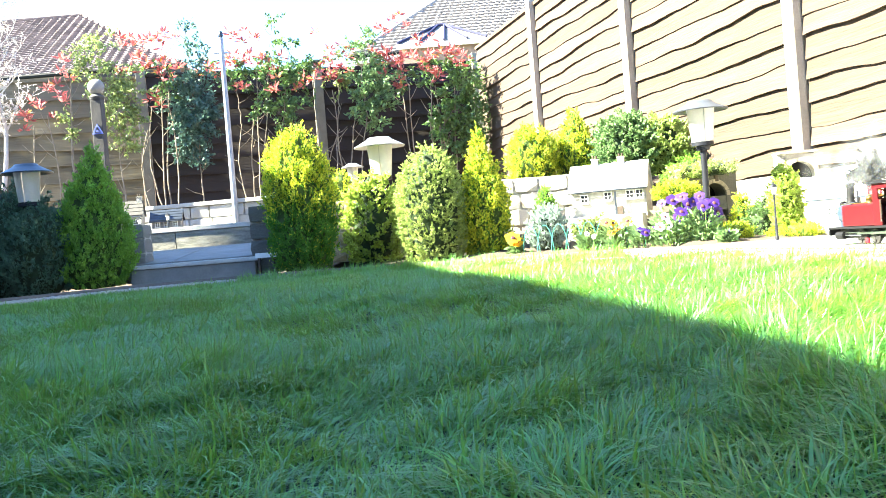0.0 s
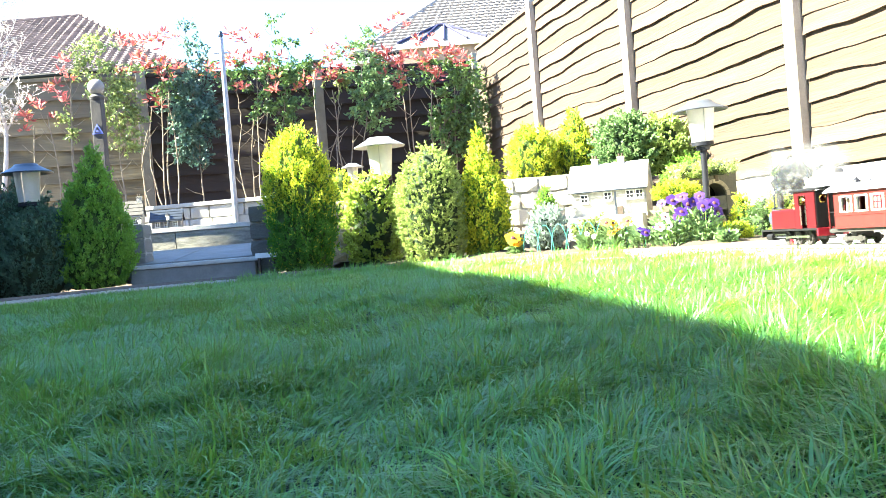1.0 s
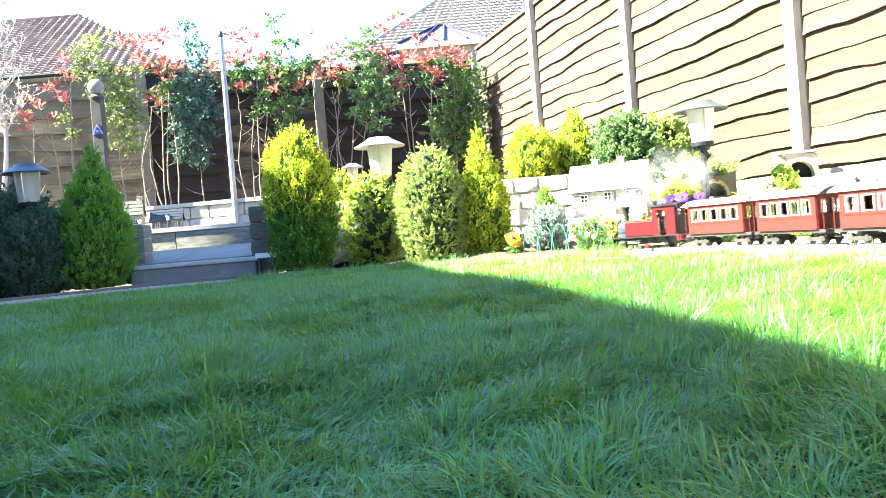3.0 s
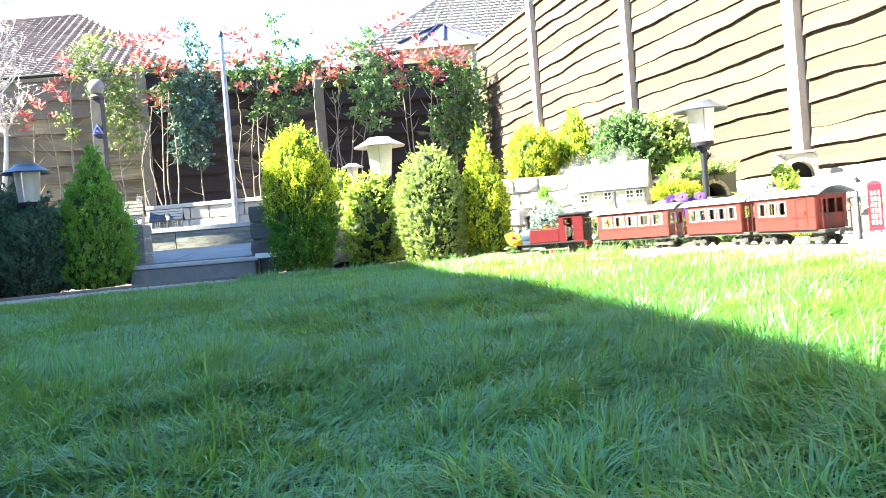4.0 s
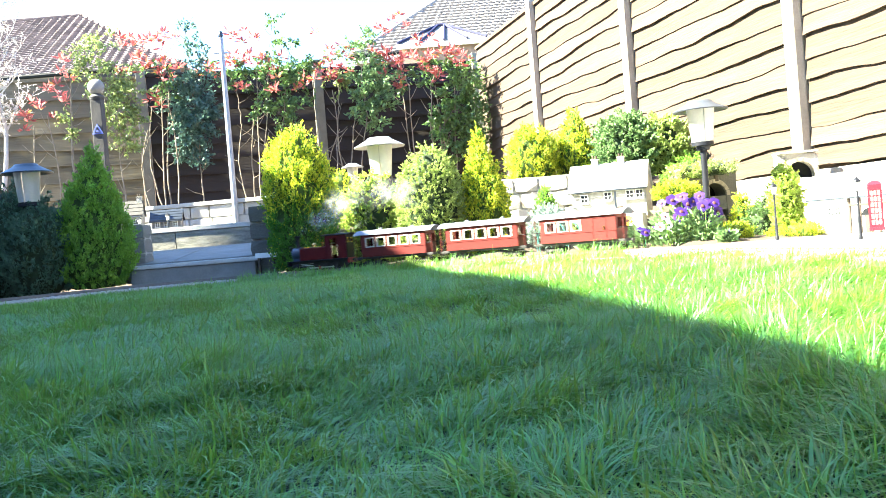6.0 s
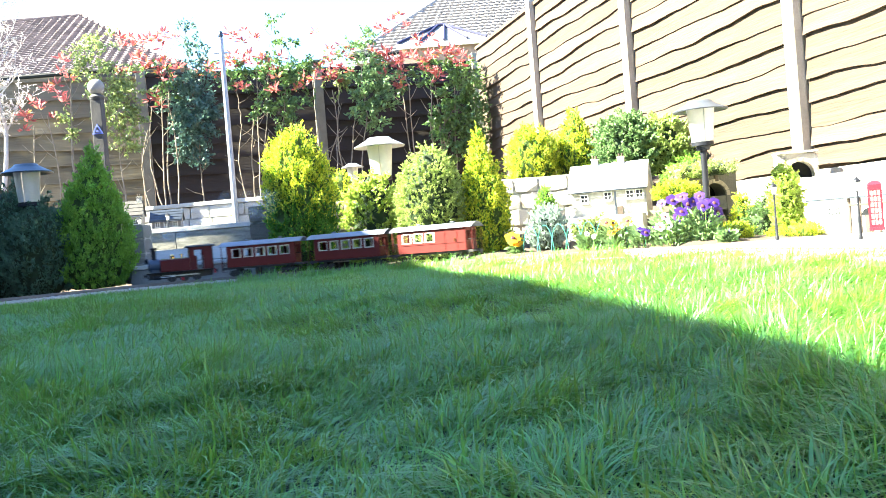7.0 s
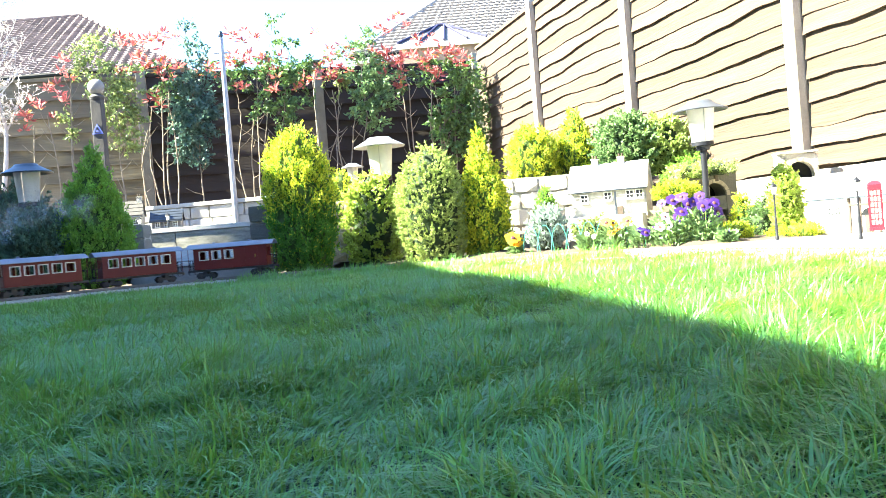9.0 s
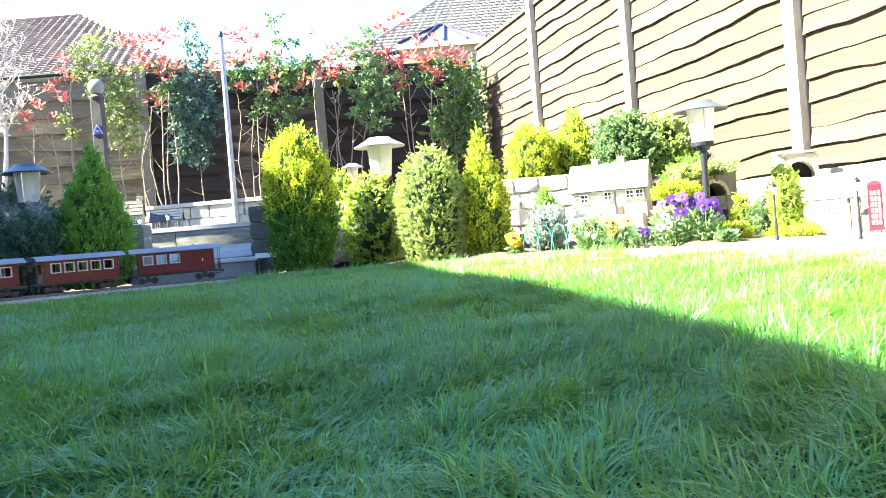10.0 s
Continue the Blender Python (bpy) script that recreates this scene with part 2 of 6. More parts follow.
def on_track(s):
    return np.array([np.interp(s, ALONG, TRACK[:, 0]), np.interp(s, ALONG, TRACK[:, 1])])


def beside(s, d):
    """The point d metres to the outside of the line (away from the lawn)."""
    h = np.array([np.interp(s, ALONG, HEAD[:, 0]), np.interp(s, ALONG, HEAD[:, 1])])
    return on_track(s) + np.array([h[1], -h[0]]) * d


def outside(X, Y):
    """Signed distance from the line, positive away from the lawn."""
    out = np.empty(len(X))
    for i in range(0, len(X), 2000):
        dx = X[i:i + 2000, None] - TRACK[None, ::4, 0]
        dy = Y[i:i + 2000, None] - TRACK[None, ::4, 1]
        k = np.argmin(dx * dx + dy * dy, 1)
        r = np.arange(len(k))
        h = HEAD[::4][k]
        side = dx[r, k] * h[:, 1] - dy[r, k] * h[:, 0]
        out[i:i + 2000] = np.sign(side) * np.hypot(dx[r, k], dy[r, k])
    return out


def step(a, b, x):
    t = np.clip((x - a) / (b - a), 0, 1)
    return t * t * (3 - 2 * t)


def lumps(X, Y):
    return 0.5 * np.sin(3.1 * X + 1.3 * Y) * np.sin(2.3 * Y - 0.7 * X) + 0.3 * np.sin(7.7 * X - 2 * Y + 1) * np.sin(6.1 * Y + 2.2 * X)


def lawn_z(X, Y):
    return 0.004 + 0.098 * step(0.5, 2.7, Y + 0.25 * np.clip(X, -2, 2)) + 0.007 * lumps(X, Y)


# the far ground, one sheet to the horizon
bm = B()
bmesh.ops.create_grid(bm, x_segments=8, y_segments=8, size=1500, matrix=Matrix.Translation((0, 0, -0.12)))
tagged(part("ground", bm, M["field"]), "dull green and brown ground out to the horizon", "ground", kind="structure")

# garden bed: soil that rises in terraces behind the line
gx, gy = np.meshgrid(np.linspace(-8, 4, 121), np.linspace(-2.5, 11.5, 141))
d = outside(gx.ravel(), gy.ravel())
X, Y = gx.ravel(), gy.ravel()
z = 0.085 + 0.045 * step(0.32, 0.5, d) * step(-0.8, 0.2, X) * step(3.9, 4.2, Y) + 0.14 * step(4.7, 5.4, Y) * step(0.1, 0.6, X) + 0.30 * step(5.6, 6.6, Y) * step(-0.9, -0.5, X)
z = z + 0.28 * step(6.5, 7.2, Y) * step(-0.4, -1.0, X) + 0.10 * step(7.4, 9, Y) + 0.012 * lumps(3 * X, 3 * Y)
z = np.where(d < 0.1, -0.06, z)
idx = np.arange(gx.size).reshape(gx.shape)
faces = [(int(idx[j, i]), int(idx[j, i + 1]), int(idx[j + 1, i + 1]), int(idx[j + 1, i])) for j in range(140) for i in range(120)]
tagged(link_mesh("garden_bed", np.c_[X, Y, z].tolist(), faces, M["soil"], smooth=True), "dark brown crumbly soil of the planted borders", "flower bed", kind="structure")

# lawn turf
gx, gy = np.meshgrid(np.linspace(-3.2, 1.6, 97), np.linspace(-1.2, 4.9, 123))
X, Y = gx.ravel(), gy.ravel()
keep = outside(X, Y) < -0.07
idx = np.arange(gx.size).reshape(gx.shape)
ok = keep.reshape(gx.shape)
faces = [(int(idx[j, i]), int(idx[j, i + 1]), int(idx[j + 1, i + 1]), int(idx[j + 1, i])) for j in range(122) for i in range(96)
         if ok[j, i] and ok[j, i + 1] and ok[j + 1, i] and ok[j + 1, i + 1]]
tagged(link_mesh("lawn", np.c_[X, Y, lawn_z(X, Y) - 0.035 * step(-0.34, -0.20, outside(X, Y))].tolist(), faces, M["sward"], smooth=True), "green lawn, shaded near the camera and sunlit beyond", "lawn", kind="structure")


def ribbon(name, d0, d1, z0, z1, material, label, category, s0=1.0, s1=None, steps=220):
    """A strip of constant section that follows the line."""
    s1 = s1 or ALONG[-1] - 0.02
    ring = []
    for s in np.linspace(s0, s1, steps):
        a, b = beside(s, d0), beside(s, d1)
        ring.append([(a[0], a[1], z0), (a[0], a[1], z1), (b[0], b[1], z1), (b[0], b[1], z0)])
    v = [p for r in ring for p in r]
    f = [(4 * i + k, 4 * i + (k + 1) % 4, 4 * i + 4 + (k + 1) % 4, 4 * i + 4 + k) for i in range(steps - 1) for k in range(4)]
    f += [(0, 1, 2, 3), (4 * steps - 1, 4 * steps - 2, 4 * steps - 3, 4 * steps - 4)]
    return tagged(link_mesh(name, v, f, material), label, category, kind="structure")


ribbon("track_bed", -0.115, 0.20, -0.08, 0.1115, M["path"], "pale concrete strip that carries the garden railway", "track bed")
ribbon("lawn_kerb", -0.155, -0.118, -0.08, 0.117, M["cap"], "narrow pale concrete edging between lawn and railway", "kerb")

ribbon("village_road", 0.204, 1.05, -0.05, 0.1165, M["path"], "pale concrete strip in front of the model village", "path", s0=1.0, s1=START + 1.6)
ribbon("border_edge", 0.204, 0.30, -0.05, 0.1145, M["path"], "pale gravel strip before the flower border", "path", s0=START + 1.6, s1=START + 2.3)

# pale ribbon whose colour stands for sun glare on the grass edge
ribbon("lawn_edging", -0.27, -0.1552, -0.08, 0.113, M["path"], "pale strip between lawn and line, coloured as glaring sunlit grass", "path", s0=START - 2.0, s1=START + 1.7)

ribbon("ballast", -0.062, 0.062, 0.05, 0.1195, M["ballast"], "pale fine ballast between the sleepers", "ballast")

# rails and sleepers
railway = thing("railway_track", pose(0, 0, 0), "narrow garden railway track with steel rails on dark sleepers", "railway track")
for d0 in (-0.0245, 0.0205):
    ob = ribbon("rail", d0, d0 + 0.004, 0.120, RAIL_Z, M["rail"], "steel rail", "rail", steps=260)
    ob.parent = railway
    for key in ("kind", "category"):
        del ob[key]
sl = B()
box(sl, -0.007, 0.007, -0.04, 0.04, 0, 0.0095)
first = part("sleeper", sl, M["sleeper"], railway)
first_done = False
for s in np.arange(1.2, ALONG[-1] - 0.1, 0.034)[:260]:
    p, h = on_track(s), np.array([np.interp(s, ALONG, HEAD[:, 0]), np.interp(s, ALONG, HEAD[:, 1])])
    m = Matrix.Translation((p[0], p[1], 0.1115)) @ Matrix.Rotation(math.atan2(h[1], h[0]), 4, "Z")
    if not first_done:
        ob, first_done = first, True
    else:
        ob = new("sleeper", first.data)
        ob.parent = railway
    ob.matrix_basis = m


# ---- fences ----
def waney_board(length, width, seed, thick=0.014, over=0.0):
    """A feathered board: straight top edge, wavy lower edge, thicker below; it leans out at its foot."""
    r = random.Random(seed)
    n = 26
    a, b, c = r.uniform(0, 6), r.uniform(0, 6), r.uniform(0.007, 0.019)
    bm = B()
    rows = []
    for i in range(n + 1):
        x = length * i / n
        wav = 0.8 * c * math.sin(2.1 * x + a) + 0.45 * c * math.sin(5.3 * x + b) + 0.22 * c * math.sin(11.7 * x + 2 * a) + 0.003 * math.sin(23 * x + a) * math.sin(9 * x + b)
        lo = -0.022 + wav
        out = 0.015 + over + 0.008 * max(0.0, math.sin(1.3 * x + b)) + 0.003 * math.sin(4.1 * x + a)
        rows.append([bm.verts.new(q) for q in ((x, 0, width), (x, -0.006, width), (x, -out - thick * 0.5, lo), (x, -out + thick * 0.5, lo - 0.001))])
    for p, q in zip(rows, rows[1:]):
        for k in range(4):
            bm.faces.new((p[k], q[k], q[(k + 1) % 4], p[(k + 1) % 4]))
    bm.faces.new(rows[0][::-1])
    bm.faces.new(rows[-1])
    return bm


def fence_panel(fence, p, q, z0, z1, material, label, gravel=M["concrete"], pitch=0.112, seed=0):
    """A panel of overlapping horizontal boards between the posts at p and q: a part of its fence, with the boards under it."""
    p, q = Vector((*p, 0)), Vector((*q, 0))
    d = q - p
    length = d.length - 0.116
    n = int((z1 - z0) / pitch)
    bm = B()
    box(bm, 0.04, length + 0.06, 0.004, 0.034, 0.0, 0.03)
    box(bm, 0.04, length + 0.06, -0.03, 0.034, n * pitch + 0.026, n * pitch + 0.058)
    for x in (0.052, length * 0.5, length + 0.02):
        box(bm, x, x + 0.03, 0.008, 0.032, 0.03, n * pitch + 0.026)
    panel = part("panel_frame", bm, material, fence, label)
    panel.matrix_basis = Matrix.Translation((p.x, p.y, z0)) @ Matrix.Rotation(math.atan2(d.y, d.x), 4, "Z")
    for i in range(n):
        ob = part("board", waney_board(length, pitch + 0.012, seed * 50 + i, 0.014, 0.022 if pitch > 0.15 else 0.0), material, panel)
        ob.matrix_basis = pose(0.058, 0.0, i * pitch + 0.022, 0, 0.25 * math.sin(7.0 * i + seed), 0)
    bm = B()
    box(bm, 0.045, length + 0.055, -0.02, 0.02, -0.50, -0.004)
    part("gravel_board", bm, gravel, panel, "plain concrete gravel board", bevel=0.004)
    return panel


def fence_post(fence, x, y, turn, z0, z1, material, label):
    bm = B()
    box(bm, -0.047, 0.047, -0.070, -0.020, z0, z1)
    box(bm, -0.047, 0.047, 0.026, 0.068, z0, z1)
    box(bm, -0.020, 0.020, -0.0205, 0.0265, z0, z1)
    ob = part("post", bm, material, fence, label, bevel=0.006)
    ob.matrix_basis = pose(x, y, 0, 0, 0, turn)
    return ob


SIDE = [(0.545 + 0.4567 * k, 10.5 - 1.8733 * k) for k in range(0, 7)]
side_turn = math.degrees(math.atan2(-1.8733, 0.4567))
side_fence = thing("garden_fence", pose(0, 0, 0), "tall tan waney-edged timber fence with concrete posts, in full sun", "fence")
back_fence = thing("garden_fence", pose(0, 0, 0), "dark stained and weathered timber fence behind the shrubs", "fence")
for k in range(6):
    fence_panel(side_fence, SIDE[k], SIDE[k + 1], 0.43, 2.33, M["board"], "", seed=k + 1)
for k, (x, y) in enumerate(SIDE):
    if k:
        fence_post(side_fence, x, y, side_turn, -0.1, 2.36, M["concrete"], "slotted pale concrete post")
BACK = [(-4.75, 9.30), (-2.96, 9.80), (-1.2, 10.26), (0.52, 10.62)]
BACK.insert(0, (-6.5, 8.85))
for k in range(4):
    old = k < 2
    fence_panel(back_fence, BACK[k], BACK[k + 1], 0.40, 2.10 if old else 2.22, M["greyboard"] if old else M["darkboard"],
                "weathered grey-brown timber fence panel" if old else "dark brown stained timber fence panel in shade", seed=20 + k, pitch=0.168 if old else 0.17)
for k, (x, y) in enumerate(BACK):
    fence_post(back_fence, x, y, 14.5, -0.1, 2.24, M["postdark"] if k < 4 else M["concrete"], "weathered grey-brown post")

# an unseen wall, added at the left to keep the lawn in the shade
bm = B()
a, b = Vector((-4.66, 5.75, 0)), Vector((-2.67, -6.1, 0))
edge = (b - a).normalized()
m = Matrix.Translation(a) @ Matrix.Rotation(math.atan2(edge.y, edge.x), 4, "Z")
box(bm, 0, (b - a).length, -0.30, 0, -0.12, 3.70, m)
tagged(part("wall_west", bm, M["shade_wall"], None, bevel=0.01), "plain roughcast wall out of view, added to shade the lawn", "wall", kind="structure")
bm = B()
box(bm, -0.05, 6.2, 0, 0.3, -0.12, 5.0, Matrix.Translation((-2.2, -6.4, 0)))
tagged(part("wall_south", bm, M["render_wall"], None, bevel=0.01), "plain brick wall of the house behind the lawn", "wall", kind="structure")


# ---- houses beyond the fence ----
def tiled_slope(a, b, c, d, nx, ny, material, parent, thick=0.052):
    """Tiles laid in courses over the slope a b (eave) to d c (top), each its own slab with a proud lower edge."""
    a, b, c, d = (np.array(v, float) for v in (a, b, c, d))
    nrm = np.cross(b - a, d - a)
    nrm /= np.linalg.norm(nrm)
    if nrm[2] < 0:
        nrm = -nrm
    V, Fc = [], []
    wide = np.linalg.norm(b - a)
    for j in range(ny):
        v0, v1 = j / ny, (j + 1.12) / ny
        l0, r0 = a + (d - a) * v0, b + (c - b) * v0
        l1, r1 = a + (d - a) * v1, b + (c - b) * v1
        k = max(2, int(nx * np.linalg.norm(r0 - l0) / wide))
        for i in range(k):
            sh = 0.5 * (j % 2)
            u0, u1 = (i + 0.03 + sh) / (k + 0.5), (i + 0.97 + sh) / (k + 0.5)
            um = (u0 + u1) / 2
            base = len(V)
            for u, lift in ((u0, 0.2), (um, 1.0), (u1, 0.2)):
                lo, hi = l0 + (r0 - l0) * u, l1 + (r1 - l1) * u
                V += [lo + nrm * thick * (0.7 + lift), hi + nrm * thick * 0.4 * lift, lo + nrm * 0.0]
            Fc += [(base, base + 3, base + 4, base + 1), (base + 3, base + 6, base + 7, base + 4), (base, base + 2, base + 5, base + 3), (base + 3, base + 5, base + 8, base + 6)]
    ob = link_mesh("roof_tiles", [tuple(v) for v in V], Fc, material, parent)
    tagged(ob, kind="stuff")
    return ob


def house(name, x0, x1, y0, y1, eave, ridge, inset, tiles, label, n, turn=0.0, ridges=None, trim=None):
    t = thing(name, pose(0, 0, 0, 0, 0, turn), label, "house")
    bm = B()
    box(bm, x0 + 0.3, x1 - 0.3, y0 + 0.3, y1 - 0.3, -0.12, eave)
    part("wall", bm, M["render_wall"], t)
    ym = (y0 + y1) / 2
    A, Bq, C, D = (x0, y0, eave), (x1, y0, eave), (x1, y1, eave), (x0, y1, eave)
    R0, R1 = (x0 + inset, ym, ridge), (x1 - inset, ym, ridge)
    roof = link_mesh("roof", [A, Bq, C, D, R0, R1], [(0, 1, 5, 4), (1, 2, 5), (2, 3, 4, 5), (3, 0, 4), (0, 3, 2, 1)], tiles, t)
    tiled_slope(A, Bq, R1, R0, n, n // 2, tiles, roof)
    tiled_slope(Bq, C, R1, R1, n // 2, n // 2, tiles, roof)
    tiled_slope(D, A, R0, R0, n // 2, n // 2, tiles, roof)
    bm = B()
    for p, q in ((R0, R1), (A, R0), (Bq, R1)):
        tube(bm, [p, q], 0.11, 8)
    part("ridge_cap", bm, ridges or tiles, t)
    bm = B()
    box(bm, x0 - 0.02, x1 + 0.02, y0 - 0.03, y0 + 0.02, eave - 0.24, eave - 0.01)
    part("fascia", bm, trim or M["fascia"], t)
    bm = B()
    tube(bm, [(x0, y0 - 0.1, eave - 0.03), (x1, y0 - 0.1, eave - 0.03)], 0.06, 8)
    part("gutter", bm, M["black"], t)
    return t


house("house", -22.0, -6.5, 25.0, 33.0, 5.30, 7.82, 3.8, M["tile_brown"], "house with brown pantile hipped roof beyond the fence", 60, trim=M["postblack"])
house("house", -2.2, 9.5, 28.0, 38.0, 5.72, 9.4, 4.6, M["tile_grey"], "house with grey tiled hipped roof and white fascia", 58)


def conservatory(x, y, w, dp, eave, apex):
    """A glazed lean roof: pale sheet between thin blue-grey bars that meet at a short ridge."""
    t = thing("conservatory", pose(x, y, 0), "conservatory with pale glazed hipped roof and thin blue-grey bars", "conservatory")
    bm = B()
    box(bm, -w / 2 + 0.1, w / 2 - 0.1, 0.1, dp, -0.12, eave - 0.12)
    part("wall", bm, M["render_wall"], t)
    A, Bq, C, D = (-w / 2, 0, eave), (w / 2, 0, eave), (w / 2, dp, eave), (-w / 2, dp, eave)
    R0, R1 = (-0.06, dp * 0.5, apex), (0.10, dp * 0.5, apex)
    roof = link_mesh("roof", [A, Bq, C, D, R0, R1], [(0, 1, 5, 4), (1, 2, 5), (2, 3, 4, 5), (3, 0, 4), (0, 3, 2, 1)], M["tile_grey"], t, "pale grey glazed roof sheet")
    for p, q in ((R0, R1), (A, R0), (Bq, R1), ((-w * 0.25, 0, eave), R0), ((w * 0.02, 0, eave), R1), ((w * 0.28, 0, eave), R1), ((-w / 2, dp * 0.25, eave), R0), ((w / 2, dp * 0.25, eave), R1)):
        bm = B()
        tube(bm, [Vector(p) + Vector((0, -0.02, 0.03)), Vector(q) + Vector((0, -0.02, 0.03))], 0.032, 6)
        part("glazing_bar", bm, M["glassroof"], roof)
    bm = B()
    box(bm, -w / 2 - 0.03, w / 2 + 0.03, -0.05, 0.02, eave - 0.14, eave - 0.02)
    part("gutter", bm, M["fascia"], t)


conservatory(0.42, 24.4, 2.3, 2.2, 5.22, 5.84)


# ---- stone walls, patio ----
def stone_wall(p, q, z0, z1, material, label, courses, pieces, deep=0.16, seed=0, cap=None, jit=1.0):
    """A wall of single rough stones, from p to q."""
    r = random.Random(seed)
    p, q = Vector((*p, 0)), Vector((*q, 0))
    d = q - p
    t = thing("stone_wall", Matrix.Translation((p.x, p.y, z0)) @ Matrix.Rotation(math.atan2(d.y, d.x), 4, "Z"), label, "garden wall")
    bm = B()
    box(bm, 0.006, d.length - 0.006, 0.012, deep - 0.012, 0, z1 - z0 - 0.006)
    part("mortar", bm, M["ballast"], t)
    h = (z1 - z0) / courses
    shapes = []
    for s in range(5):
        bm = B()
        bmesh.ops.create_cube(bm, size=1)
        bmesh.ops.subdivide_edges(bm, edges=bm.edges, cuts=1)
        for v in bm.verts:
            v.co *= 1 - 0.10 * jit * (v.co.length > 0.8)
            v.co += Vector((r.uniform(-0.02, 0.02), r.uniform(-0.05, 0.05), r.uniform(-0.04, 0.04))) * jit
        ob = part("stone", bm, material, t)
        shapes.append(ob.data)
        bpy.data.objects.remove(ob)
    for c in range(courses):
        cuts = [0.0]
        while cuts[-1] < d.length - 0.4 * d.length / pieces:
            cuts.append(cuts[-1] + d.length / pieces * r.uniform(0.65, 1.35))
        cuts[-1] = d.length
        for a0, a1 in zip(cuts, cuts[1:]):
            ob = new("stone", r.choice(shapes))
            ob.parent = t
            ob.matrix_basis = Matrix.Translation(((a0 + a1) / 2, deep / 2 - 0.006, (c + 0.5) * h)) @ Matrix.Diagonal((a1 - a0 - 0.008, deep + r.uniform(0, 0.02), h - 0.007, 1))
    if cap:
        bm = B()
        box(bm, -0.015, d.length + 0.015, -0.02, deep + 0.02, z1 - z0, z1 - z0 + 0.03)
        part("coping", bm, cap, t, "pale flat coping stone", bevel=0.004)
    return t


patio = thing("patio", pose(0, 0, 0), "small stepped patio of grey paving with worn concrete edge", "patio", kind="structure")
bm = B()
box(bm, -1.70, -1.02, 5.15, 5.35, 0.05, 0.198)
part("step", bm, M["slab"], patio, "grey concrete step", bevel=0.006)
bm = B()
box(bm, -1.69, -1.0, 5.14, 5.32, 0.198, 0.220)
part("tread", bm, M["cap"], patio, "pale worn tread", bevel=0.005)
for i in range(2):
    for j in range(2):
        bm = B()
        box(bm, -1.98 + i * 0.46, -1.98 + i * 0.46 + 0.454, j * 0.42, j * 0.42 + 0.415, -0.05, 0.0, pose(0, 5.335, 0.228, 5.3, 0, 0))
        part("paving_slab", bm, M["slab"], patio, bevel=0.004)
stone_wall((-2.1, 6.20), (-1.08, 6.22), 0.26, 0.415, M["lowslab"], "low wall of long grey concrete slabs beside the patio", 1, 2, 0.22, 3, M["cap"], 0.06)
stone_wall((-2.5, 7.16), (-1.05, 6.96), 0.34, 0.615, M["block"], "pale stone block wall in the sun", 3, 7, 0.2, 4, M["cap"], 0.45)
stone_wall((-1.80, 5.36), (-1.67, 5.36), 0.12, 0.455, M["slab"], "grey stone pier at the patio corner", 4, 1, 0.15, 5, None, 0.55)
stone_wall((-1.06, 5.26), (-0.90, 5.26), 0.12, 0.50, M["stone"], "dark grey stone pier of stacked blocks", 4, 1, 0.16, 6, None, 0.6)
stone_wall((-0.90, 5.75), (0.12, 5.65), 0.14, 0.51, M["sandstone"], "rough buff stone retaining wall behind the shrubs", 4, 6, 0.16, 7)
stone_wall((0.30, 5.46), (0.80, 5.40), 0.18, 0.545, M["block"], "pale rough stone retaining wall in full sun", 4, 4, 0.2, 8)
stone_wall((-2.9, 5.65), (-1.85, 5.65), 0.12, 0.42, M["stone"], "grey stone wall behind the juniper", 3, 5, 0.16, 9)
stone_wall((1.15, 4.96), (2.0, 4.70), 0.12, 0.28, M["sandstone"], "low pale stone wall behind the model buildings", 2, 6, 0.12, 10)


# ---- plants ----
def core(bm, prof, top, lean=0.0):
    """A rough inner mass that the leaves sit on, coloured dark as the shade inside the crown."""
    lathe(bm, [(max(0.004, r * 0.80), z * 0.97) for z, r in prof], 14)
    for v in bm.verts:
        v.co.x += lean * v.co.z
        v.co += Vector((noise.noise(v.co * 18), noise.noise(v.co * 18 + Vector((5, 0, 0))), 0)) * 0.012
    return bm


